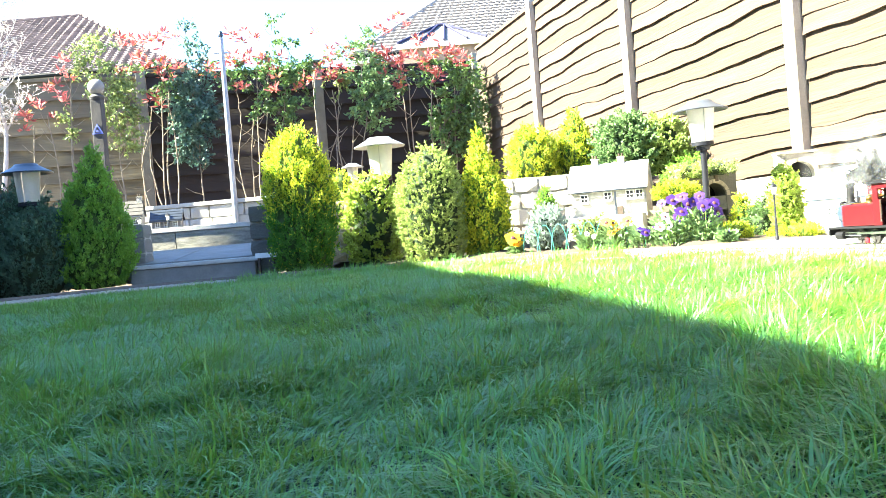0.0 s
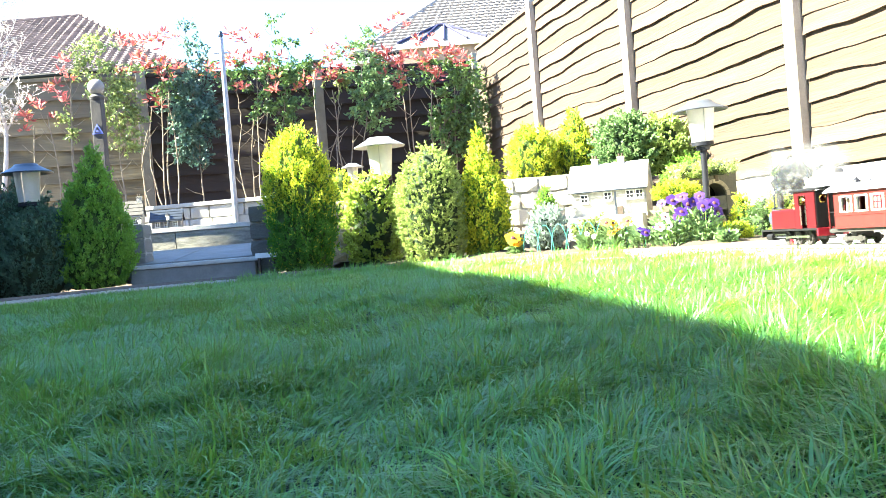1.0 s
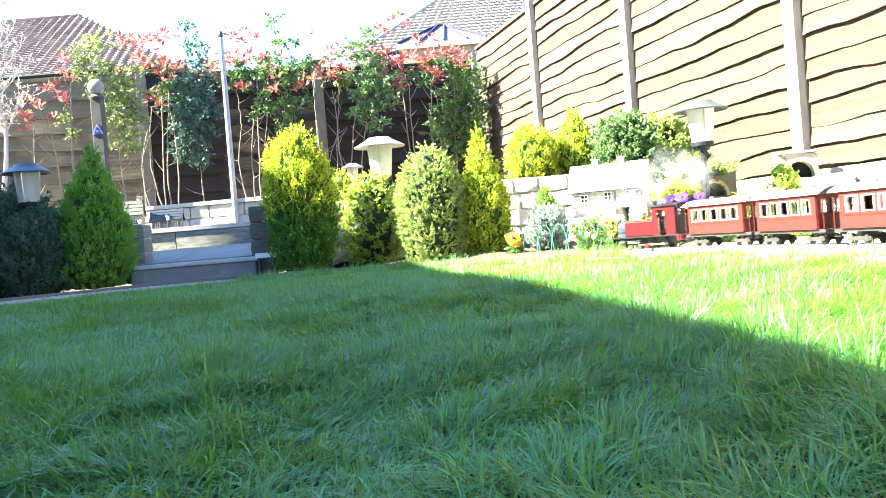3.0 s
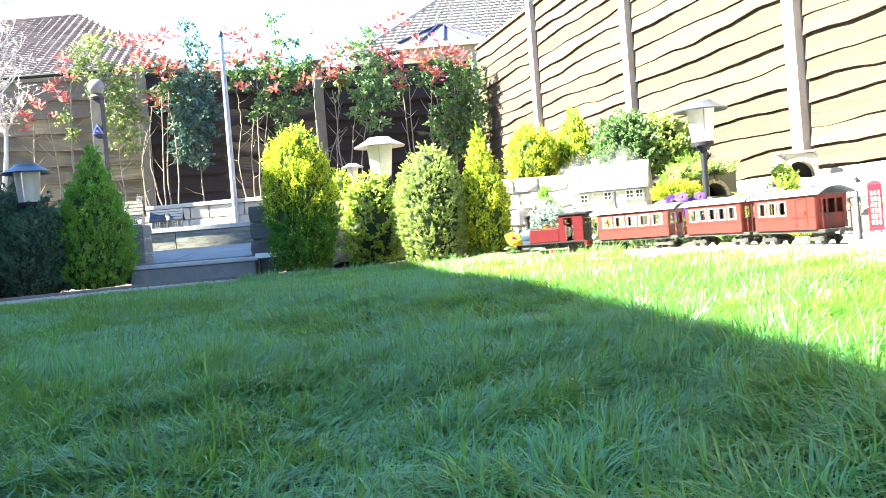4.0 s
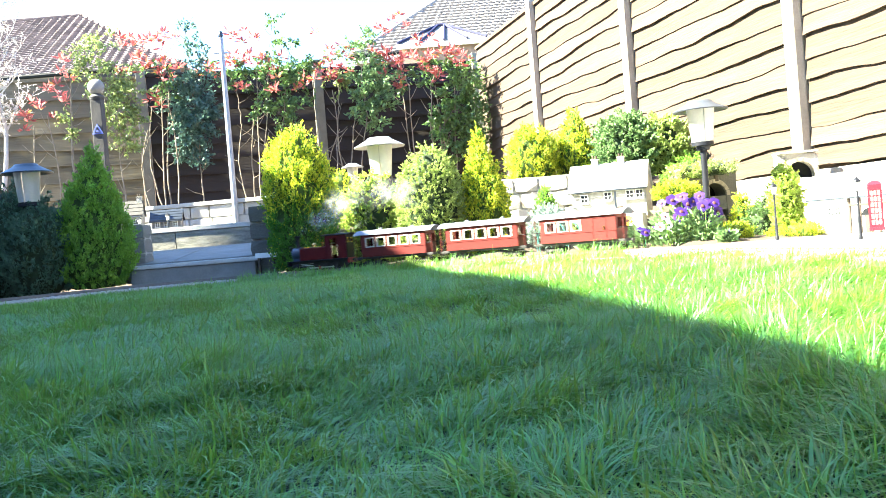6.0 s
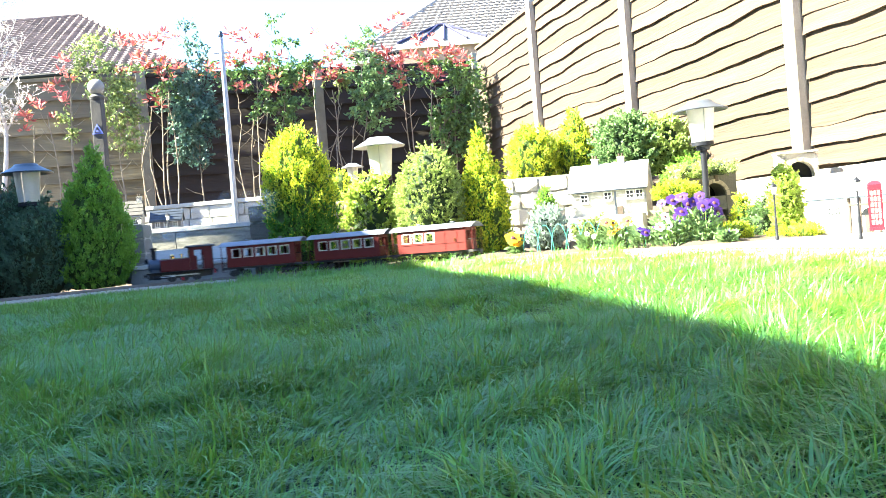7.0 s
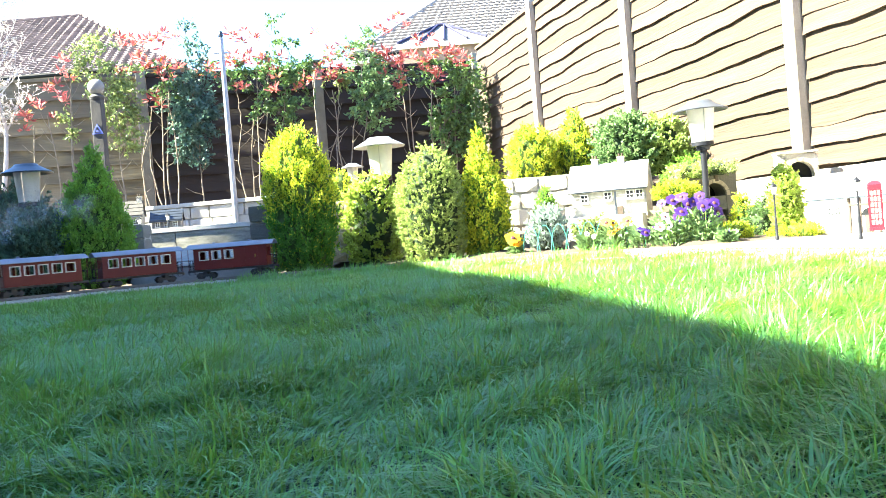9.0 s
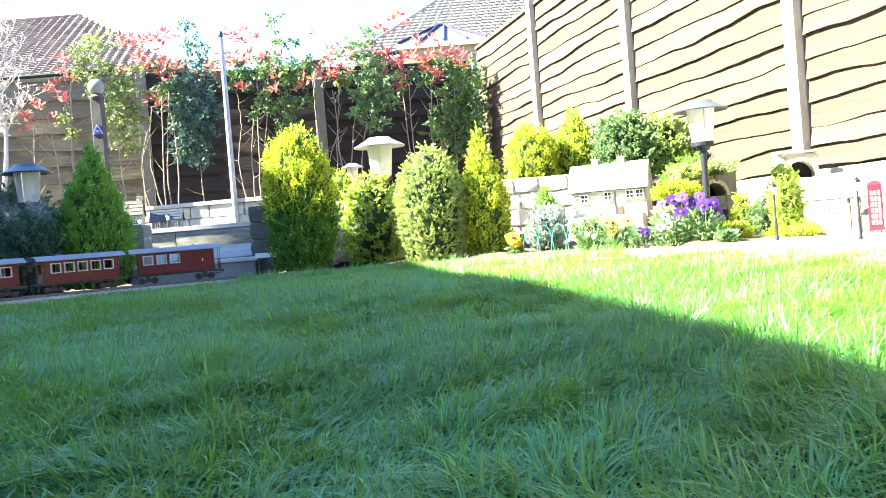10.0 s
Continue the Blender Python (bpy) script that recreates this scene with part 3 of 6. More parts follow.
def conifer(name, x, y, z, height, prof, leafmat, coremat, label, n=7000, leaf=0.024, category="conifer", up=1.0, rough=0.14, lean=0.0, width=0.42, low_shade=0.0):
    """A dense bush of small sprays. prof: rows of (share of the height, radius in metres)."""
    t = thing(name, pose(x, y, z), label, category)
    bm = B()
    tube(bm, [(0, 0, -0.03), (lean * height * 0.3, 0, height * 0.3), (lean * height * 0.85, 0, height * 0.85)], [0.018, 0.014, 0.004], 7)
    part("trunk", bm, M["darkbark"], t)
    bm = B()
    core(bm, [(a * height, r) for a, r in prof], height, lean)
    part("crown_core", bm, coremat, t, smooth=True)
    hs, rs = [a for a, r in prof], [r for a, r in prof]
    leaf, n, per = leaf * 0.68, int(n * 2.5), 20
    m = max(20, n // per)
    u = rng.uniform(0, 1, m * 5)
    keep = rng.uniform(0, max(rs), m * 5) < np.interp(u, hs, rs) + 0.012
    u = u[keep][:m]
    k = len(u)
    an = rng.uniform(0, 2 * np.pi, k)
    clump = 1 + rough * (0.9 * np.sin(3 * an + 9 * u + x * 7) * np.sin(15 * u + 2 * an + y) + 0.5 * np.sin(6 * an - 23 * u + x)) + rng.normal(0, 0.45 * rough, k)
    r = np.interp(u, hs, rs) * clump * (1 - 0.20 * rng.uniform(0, 1, k) ** 1.6)
    O = np.c_[r * np.cos(an) + lean * u * height, r * np.sin(an), u * height * (1 + 0.03 * rng.normal(size=k)) - 0.012 * up]
    A = np.c_[np.cos(an) * (1.1 - 0.6 * up), np.sin(an) * (1.1 - 0.6 * up), np.full(k, 0.25 + up)] + rng.normal(0, 0.28, (k, 3))
    A /= np.linalg.norm(A, axis=1)[:, None]
    L = leaf * rng.uniform(1.2, 2.9, k)
    f = rng.uniform(0, 1, (k, per))
    P = O[:, None, :] + A[:, None, :] * (L[:, None] * f)[..., None] + rng.normal(0, leaf * 0.30, (k, per, 3)) * (1.15 - f)[..., None]
    D = A[:, None, :] + rng.normal(0, 0.55, (k, per, 3))
    P, D = P.reshape(-1, 3), D.reshape(-1, 3)
    low = P[:, 2] > 0.0
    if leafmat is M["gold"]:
        # greener leaves mixed in throughout, with more low down to paint shade
        inner = rng.random(len(P)) < 0.34 + low_shade * step(0.62, 0.30, P[:, 2] / height)
        tagged(leaves("inner_foliage", P[low & inner] * np.array([0.95, 0.95, 0.99]), D[low & inner], leaf * 0.85, leaf * 0.85 * width, M["lime"], t, "greener sprays, mixed in for the inside and for low shade"), kind="stuff")
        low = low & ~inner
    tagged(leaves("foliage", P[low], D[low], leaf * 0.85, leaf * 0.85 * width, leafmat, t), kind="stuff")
    return t


DOME = [(0.0, 0.55), (0.1, 0.85), (0.35, 1.0), (0.6, 0.95), (0.8, 0.72), (0.92, 0.42), (1.0, 0.08)]
SPIRE = [(0.0, 0.7), (0.12, 0.95), (0.35, 1.0), (0.6, 0.72), (0.8, 0.36), (0.92, 0.16), (1.0, 0.03)]
COLUMN = [(0.0, 0.72), (0.1, 0.88), (0.35, 1.0), (0.6, 0.98), (0.78, 0.8), (0.9, 0.5), (1.0, 0.1)]


def shape(prof, r):
    return [(a, b * r) for a, b in prof]


conifer("golden_cypress", -0.745, 5.09, 0.125, 0.745, shape(COLUMN, 0.178), M["gold"], M["goldcore"], "golden dwarf cypress, shade green coloured into its lower half, upper half in sun", 13000, 0.030, low_shade=0.62)
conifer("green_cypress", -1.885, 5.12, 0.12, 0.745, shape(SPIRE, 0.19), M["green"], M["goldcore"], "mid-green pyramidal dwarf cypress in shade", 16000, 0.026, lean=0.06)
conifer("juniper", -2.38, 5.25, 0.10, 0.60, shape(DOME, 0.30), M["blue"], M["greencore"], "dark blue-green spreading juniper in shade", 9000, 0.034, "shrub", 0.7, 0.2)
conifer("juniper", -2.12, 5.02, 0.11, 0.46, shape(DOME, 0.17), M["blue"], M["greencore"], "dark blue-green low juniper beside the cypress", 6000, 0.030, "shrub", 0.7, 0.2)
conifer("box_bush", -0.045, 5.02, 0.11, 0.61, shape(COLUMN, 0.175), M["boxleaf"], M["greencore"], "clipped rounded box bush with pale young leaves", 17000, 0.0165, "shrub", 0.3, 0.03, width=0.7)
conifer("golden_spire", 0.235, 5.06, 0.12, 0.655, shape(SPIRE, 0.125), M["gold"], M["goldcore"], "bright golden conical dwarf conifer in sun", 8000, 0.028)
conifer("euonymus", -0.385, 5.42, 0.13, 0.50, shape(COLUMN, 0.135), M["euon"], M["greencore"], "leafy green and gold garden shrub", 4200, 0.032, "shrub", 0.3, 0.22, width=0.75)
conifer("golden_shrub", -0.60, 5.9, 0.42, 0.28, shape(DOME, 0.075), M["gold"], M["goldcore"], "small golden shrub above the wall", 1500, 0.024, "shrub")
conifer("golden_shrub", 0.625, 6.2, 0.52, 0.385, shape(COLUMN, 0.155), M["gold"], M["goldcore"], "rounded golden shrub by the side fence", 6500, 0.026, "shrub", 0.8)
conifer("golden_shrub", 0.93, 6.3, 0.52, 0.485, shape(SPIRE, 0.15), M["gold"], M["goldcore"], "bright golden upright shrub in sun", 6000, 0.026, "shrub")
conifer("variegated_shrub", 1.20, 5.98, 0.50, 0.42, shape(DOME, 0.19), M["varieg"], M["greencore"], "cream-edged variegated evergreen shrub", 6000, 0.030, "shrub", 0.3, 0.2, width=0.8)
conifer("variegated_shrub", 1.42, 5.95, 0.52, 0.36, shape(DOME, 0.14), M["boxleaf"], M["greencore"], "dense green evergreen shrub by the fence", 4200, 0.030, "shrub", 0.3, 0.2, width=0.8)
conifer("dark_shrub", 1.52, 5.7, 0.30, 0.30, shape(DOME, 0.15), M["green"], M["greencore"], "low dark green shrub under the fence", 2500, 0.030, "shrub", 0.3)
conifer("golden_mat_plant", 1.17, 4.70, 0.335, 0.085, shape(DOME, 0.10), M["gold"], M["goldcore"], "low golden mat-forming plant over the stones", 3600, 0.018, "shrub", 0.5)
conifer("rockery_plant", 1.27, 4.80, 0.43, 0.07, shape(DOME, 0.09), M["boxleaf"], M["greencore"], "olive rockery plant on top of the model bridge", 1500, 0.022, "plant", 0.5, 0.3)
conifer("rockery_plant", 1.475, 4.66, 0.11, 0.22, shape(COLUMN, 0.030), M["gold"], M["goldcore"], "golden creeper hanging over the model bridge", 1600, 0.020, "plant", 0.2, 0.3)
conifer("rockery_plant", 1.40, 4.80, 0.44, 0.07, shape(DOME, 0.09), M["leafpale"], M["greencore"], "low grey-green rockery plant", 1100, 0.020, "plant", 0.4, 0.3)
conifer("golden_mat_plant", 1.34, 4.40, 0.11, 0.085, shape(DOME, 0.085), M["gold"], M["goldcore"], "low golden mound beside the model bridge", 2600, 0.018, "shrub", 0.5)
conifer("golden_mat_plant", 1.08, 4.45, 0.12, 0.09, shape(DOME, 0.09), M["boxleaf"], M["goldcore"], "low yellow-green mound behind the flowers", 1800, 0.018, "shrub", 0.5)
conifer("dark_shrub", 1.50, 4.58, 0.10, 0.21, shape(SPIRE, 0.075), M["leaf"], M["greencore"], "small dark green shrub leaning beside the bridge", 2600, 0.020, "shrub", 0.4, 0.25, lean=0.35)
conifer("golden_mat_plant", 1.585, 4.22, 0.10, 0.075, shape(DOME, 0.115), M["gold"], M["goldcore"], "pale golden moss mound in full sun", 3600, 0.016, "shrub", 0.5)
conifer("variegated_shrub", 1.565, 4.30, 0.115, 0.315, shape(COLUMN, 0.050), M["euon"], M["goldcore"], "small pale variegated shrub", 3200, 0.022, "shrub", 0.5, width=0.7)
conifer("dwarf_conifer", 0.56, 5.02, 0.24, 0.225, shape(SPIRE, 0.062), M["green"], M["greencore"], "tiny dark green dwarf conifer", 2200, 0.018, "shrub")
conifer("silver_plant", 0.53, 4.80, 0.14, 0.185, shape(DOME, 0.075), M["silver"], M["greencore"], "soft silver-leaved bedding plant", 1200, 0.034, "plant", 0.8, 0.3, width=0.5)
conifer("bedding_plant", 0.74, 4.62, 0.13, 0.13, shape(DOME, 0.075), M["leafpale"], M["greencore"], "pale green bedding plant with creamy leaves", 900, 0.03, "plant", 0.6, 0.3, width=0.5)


def leafy_shrub(x, y, leafmat, leaf, label, crowns=(), stems=(), shoots=()):
    """A loose garden shrub. crowns: masses of leaf (across, height, half width, half height, how dense);
    stems: (foot across, foot height, top across, top height, bow); shoots: (across, height, how many) of red young leaf rosettes."""
    r = random.Random(int(1000 * abs(x) + 7 * y))
    foot = 0.40
    t = thing("tall_shrub", pose(x, y, foot), label, "shrub", "shrubs along the back fence")
    for k, (x0, z0, x1, z1, bow) in enumerate(stems):
        low = z0 < 0.5
        dy = 0.06 * math.sin(5 * k)
        pts = [(x0 + (x1 - x0) * q / 9 - bow * 0.5 * math.sin(math.pi * q / 9) + 0.010 * r.uniform(-1, 1), dy * q / 9, z0 - foot + (z1 - z0) * q / 9 - 0.05 * (q == 0 and low)) for q in range(10)]
        bm = B()
        rad = 0.0105 if low else 0.006
        tube(bm, pts, [rad * (1 - 0.55 * q / 9) for q in range(10)], 6)
        part("stem", bm, M["bark"], t)
        for q in (4, 6, 7, 8):
            e = Vector(pts[q]) + Vector((r.choice((-1, 1)) * r.uniform(0.05, 0.16), r.uniform(-0.08, 0.02), r.uniform(0.06, 0.17)))
            bm = B()
            tube(bm, [pts[q], Vector(pts[q]).lerp(e, 0.5) + Vector((0, 0, -0.012)), e], [rad * 0.42, rad * 0.3, rad * 0.16], 5)
            part("twig", bm, M["bark"], t)
    P, D = [], []
    for cx, cz, rx, rz, dense in crowns:
        n = int(23000 * rx * rz * dense) + 40
        per = 16
        m = max(4, n // per)
        u = rng.normal(size=(m, 3))
        u /= np.linalg.norm(u, axis=1)[:, None]
        c = u * (rng.uniform(0.15, 1, m) ** 0.5)[:, None] * np.array([rx * 1.05, rx * 0.75, rz * 1.05]) + np.array([cx, 0, cz - foot])
        ax = u * np.array([1, 1, 0.4]) + rng.normal(0, 0.5, (m, 3)) + np.array([0, 0, -0.25])
        ax /= np.linalg.norm(ax, axis=1)[:, None]
        f = rng.uniform(-0.5, 1, (m, per, 1))
        p = c[:, None] + ax[:, None] * f * leaf * 1.7 + rng.normal(0, leaf * 0.22, (m, per, 3))
        P.append(p.reshape(-1, 3))
        D.append((ax[:, None] + rng.normal(0, 0.75, (m, per, 3))).reshape(-1, 3))
    if P:
        tagged(leaves("foliage", np.concatenate(P), np.concatenate(D), leaf, leaf * 0.52, leafmat, t), kind="stuff")
    if shoots:
        cs = np.array([(a, -0.12 - 0.05 * r.random(), b - foot) for a, b, n in shoots for _ in range(n + (n > 1))])
        cs = cs + rng.normal(0, 0.045, cs.shape)
        per = 10
        an = np.arange(per) * 2.4 + rng.uniform(0, 6, (len(cs), 1))
        el = rng.uniform(-0.3, 1.2, (len(cs), per))
        D = np.stack([np.cos(an) * np.cos(el), np.sin(an) * np.cos(el), np.sin(el)], -1) + rng.normal(0, 0.12, (len(cs), per, 3))
        P = np.repeat(cs[:, None], per, 1) + D * 0.012
        amber = rng.random((len(cs), per)) < 0.10
        tagged(leaves("young_foliage", P[~amber], D[~amber], 0.078, 0.023, M["redleaf"], t, "coral-red young leaves"), kind="stuff")
        tagged(leaves("amber_foliage", P[amber], D[amber], 0.066, 0.022, M["amberleaf"], t, "amber young leaves"), kind="stuff")
    return t


def bare_tree(x, y, z, height, label, seed):
    """A slender pale-barked tree with many fine twigs and small pale buds."""
    r = random.Random(seed)
    t = thing("budding_tree", pose(x, y, z), label, "tree")
    trunk = [(0.035 * math.sin(1.3 * k + seed), 0.02 * math.sin(2 * k), height * k / 8 - 0.03 * (k == 0)) for k in range(9)]
    bm = B()
    tube(bm, trunk, [0.028 * (1 - 0.09 * k) for k in range(9)], 9)
    part("trunk", bm, M["whitebark"], t, "pale bark")
    buds = []
    for k in range(34):
        f = r.uniform(0.40, 0.99)
        i = min(7, int(f * 8))
        p = Vector(trunk[i]).lerp(Vector(trunk[i + 1]), f * 8 - i)
        a = r.uniform(0, 6.28)
        ln = (0.62 - 0.3 * f) * r.uniform(0.6, 1.1)
        d = Vector((math.cos(a), 0.6 * math.sin(a), r.uniform(0.4, 1.2))).normalized()
        path = [p]
        for q in range(4):
            d = (d + Vector((r.gauss(0, 0.16), r.gauss(0, 0.16), 0.12))).normalized()
            path.append(path[-1] + d * ln / 4)
        bm = B()
        tube(bm, path, [0.007, 0.005, 0.004, 0.003, 0.0015], 5)
        limb = part("branch", bm, M["whitebark"], t)
        for q in range(1, 5):
            for _ in range(3):
                e = path[q] + Vector((r.gauss(0, 0.07), r.gauss(0, 0.07), r.gauss(0.05, 0.05)))
                bm = B()
                tube(bm, [path[q], e], [0.0026, 0.0014], 4)
                part("twig", bm, M["whitebark"], limb)
                buds += [path[q].lerp(e, r.uniform(0.3, 1.05)) for _ in range(5)]
    P = np.array(buds)
    tagged(leaves("bud", P, rng.normal(0, 1, P.shape) + np.array([0, 0, 0.8]), 0.030, 0.014, M["blossom"], t, "small pale buds"), kind="stuff")
    return t


bare_tree(-4.02, 8.9, 0.40, 2.35, "slender budding tree with white-lit bark", 3)
leafy_shrub(-3.6, 9.0, M["leafpale"], 0.05, "thin open shrub with coral shoots on bare stems",
            crowns=[],
            stems=[(-0.0, 0.42, -0.15, 1.6, 0.2), (-0.0, 0.42, -0.0, 1.68, -0.1), (0.25, 0.42, 0.22, 1.88, 0.1), (0.22, 1.88, 0.12, 2.14, 0)],
            shoots=[(-0.16, 1.64, 2), (-0.08, 1.76, 2), (0.09, 1.87, 2), (0.03, 1.69, 1), (0.2, 2.06, 2), (0.19, 2.18, 1), (0.29, 1.78, 1), (-0.21, 1.6, 1)])
leafy_shrub(-2.98, 9.0, M["leafpale"], 0.042, "tall olive-green feathery shrub, pale in the sun",
            crowns=[(-0.06, 2.35, 0.14, 0.1, 0.45), (-0.24, 2.26, 0.14, 0.12, 0.4), (-0.17, 2.11, 0.19, 0.14, 0.5), (-0.37, 2.1, 0.09, 0.12, 0.35), (0.05, 2.04, 0.14, 0.11, 0.6), (-0.05, 1.88, 0.19, 0.15, 0.7), (0.14, 1.82, 0.16, 0.14, 0.7), (0.05, 1.65, 0.2, 0.14, 0.8), (0.08, 1.48, 0.14, 0.14, 0.7), (0.09, 1.32, 0.07, 0.09, 0.6), (-0.46, 1.67, 0.09, 0.11, 0.3), (-0.44, 1.51, 0.07, 0.09, 0.35)],
            stems=[(0.0, 0.42, -0.01, 1.45, -0.05), (-0.01, 1.45, -0.08, 2.25, 0.1), (-0.01, 1.45, 0.14, 1.81, 0.1), (-0.43, 0.42, -0.41, 2.01, 0.05)],
            shoots=[(-0.39, 1.81, 1)])
leafy_shrub(-2.57, 9.35, M["leaf"], 0.05, "photinia with coral-red young leaves on bare stems",
            crowns=[(-0.14, 2.11, 0.12, 0.08, 0.3), (0.03, 2.02, 0.11, 0.08, 0.35), (-0.06, 1.87, 0.12, 0.09, 0.3)],
            stems=[(-0.0, 0.42, -0.17, 1.74, 0.25), (-0.01, 0.42, -0.04, 2.18, -0.15), (-0.11, 0.42, -0.04, 1.95, 0.03), (-0.04, 0.42, 0.04, 2.06, 0.12), (-0.04, 1.95, 0.0, 2.31, 0), (-0.09, 0.42, -0.22, 1.52, 0.3)],
            shoots=[(-0.33, 2.42, 2), (-0.24, 2.31, 3), (-0.38, 2.28, 1), (-0.1, 2.33, 2), (0.01, 2.42, 2), (0.01, 2.27, 1), (-0.3, 2.07, 3), (-0.11, 2.1, 2), (0.06, 2.11, 2), (-0.04, 1.99, 2), (-0.08, 1.8, 3), (0.17, 2.01, 2), (0.1, 2.34, 1), (-0.19, 2.22, 2)])
leafy_shrub(-2.24, 9.4, M["bluegreen"], 0.045, "dark blue-green drooping evergreen shrub",
            crowns=[(-0.12, 2.51, 0.04, 0.13, 0.35), (-0.01, 2.3, 0.13, 0.1, 0.45), (-0.1, 2.15, 0.12, 0.09, 0.6), (-0.02, 1.99, 0.17, 0.11, 0.75), (-0.15, 1.93, 0.15, 0.12, 0.8), (-0.09, 1.71, 0.22, 0.17, 1.0), (0.03, 1.62, 0.12, 0.21, 0.9), (-0.22, 1.64, 0.15, 0.19, 0.9), (-0.11, 1.45, 0.19, 0.15, 1.0), (-0.2, 1.32, 0.16, 0.12, 0.9), (-0.09, 1.2, 0.1, 0.08, 0.8), (-0.31, 1.29, 0.07, 0.09, 0.6)],
            stems=[(-0.0, 0.42, -0.06, 1.38, 0.1), (-0.06, 1.38, -0.06, 2.05, 0.05), (-0.06, 2.05, -0.11, 2.55, 0.05)],
            shoots=[])
leafy_shrub(-1.84, 9.75, M["leaf"], 0.05, "photinia with amber and coral young leaves above thin pale stems",
            crowns=[(-0.38, 2.13, 0.12, 0.09, 0.35), (-0.16, 2.13, 0.13, 0.09, 0.4), (0.05, 2.13, 0.15, 0.09, 0.4), (-0.1, 1.97, 0.12, 0.07, 0.3)],
            stems=[(0.0, 0.42, -0.11, 1.56, 0.22), (-0.11, 1.56, -0.12, 2.02, 0), (0.02, 0.42, 0.09, 2.06, 0.02), (-0.01, 0.42, 0.03, 1.72, 0.1), (0.03, 1.72, 0.18, 2.05, -0.05), (0.04, 0.42, 0.17, 1.45, 0.1)],
            shoots=[(-0.4, 2.18, 2), (-0.33, 2.07, 2), (-0.18, 2.16, 2), (-0.09, 2.18, 2), (0.04, 2.16, 2), (-0.07, 1.94, 2), (0.2, 2.11, 3), (0.29, 2.06, 3), (0.02, 2.39, 2), (-0.05, 2.43, 2), (0.13, 2.4, 1), (0.3, 1.87, 1), (-0.2, 2.06, 1)])
leafy_shrub(-1.77, 9.6, M["leaf"], 0.042, "green leafy shrub with hanging sprays",
            crowns=[(0.27, 2.55, 0.05, 0.15, 0.3), (0.38, 2.32, 0.13, 0.08, 0.4), (0.29, 2.12, 0.19, 0.09, 0.7), (0.13, 2.03, 0.11, 0.09, 0.6), (0.45, 2.03, 0.17, 0.11, 0.8), (0.57, 2.1, 0.11, 0.07, 0.6), (0.42, 1.88, 0.13, 0.11, 0.8), (0.18, 1.8, 0.14, 0.11, 0.7), (0.06, 1.69, 0.13, 0.08, 0.8), (0.29, 1.67, 0.16, 0.1, 0.8), (0.32, 1.53, 0.1, 0.08, 0.7), (0.48, 1.7, 0.1, 0.1, 0.5)],
            stems=[(0.0, 0.42, 0.13, 1.74, 0.05), (0.13, 1.74, 0.27, 2.58, 0.05), (0.09, 0.42, 0.3, 1.61, 0.1), (0.3, 1.61, 0.4, 2.29, 0.05)],
            shoots=[(0.23, 1.85, 2), (0.54, 1.86, 2), (0.43, 1.78, 1)])
leafy_shrub(-0.98, 9.75, M["leafpale"], 0.05, "photinia with orange and red young leaves",
            crowns=[(0.01, 1.98, 0.14, 0.07, 0.35), (0.08, 2.14, 0.13, 0.06, 0.3), (0.09, 1.87, 0.09, 0.07, 0.3)],
            stems=[(-0.0, 0.42, -0.18, 1.44, 0.05), (-0.01, 0.42, -0.01, 1.82, -0.05), (0.02, 0.42, 0.04, 1.65, 0.12), (0.04, 1.65, 0.09, 2.13, 0.03), (0.03, 0.42, 0.23, 1.7, 0.05), (0.09, 0.42, 0.02, 1.42, 0.35)],
            shoots=[(-0.07, 1.99, 3), (0.04, 2.01, 3), (0.1, 1.97, 2), (0.06, 2.2, 2), (0.21, 2.13, 1), (-0.09, 2.35, 1), (0.12, 1.84, 1)])
leafy_shrub(-0.77, 9.7, M["varieg"], 0.045, "bright green leafy shrub with creamy leaves",
            crowns=[(0.12, 2.31, 0.12, 0.12, 0.8), (0.01, 2.25, 0.09, 0.06, 0.4), (0.15, 2.09, 0.16, 0.1, 0.8), (-0.05, 1.96, 0.09, 0.08, 0.7), (0.11, 1.9, 0.16, 0.12, 0.85), (0.29, 1.88, 0.14, 0.13, 0.75), (0.16, 1.74, 0.18, 0.12, 0.9), (0.3, 1.65, 0.1, 0.1, 0.7), (0.13, 1.58, 0.15, 0.1, 0.9), (0.19, 1.44, 0.12, 0.09, 0.8)],
            stems=[(-0.0, 0.42, 0.11, 1.56, 0.08), (0.11, 1.56, 0.13, 2.25, 0.05)],
            shoots=[(0.01, 2.1, 1)])
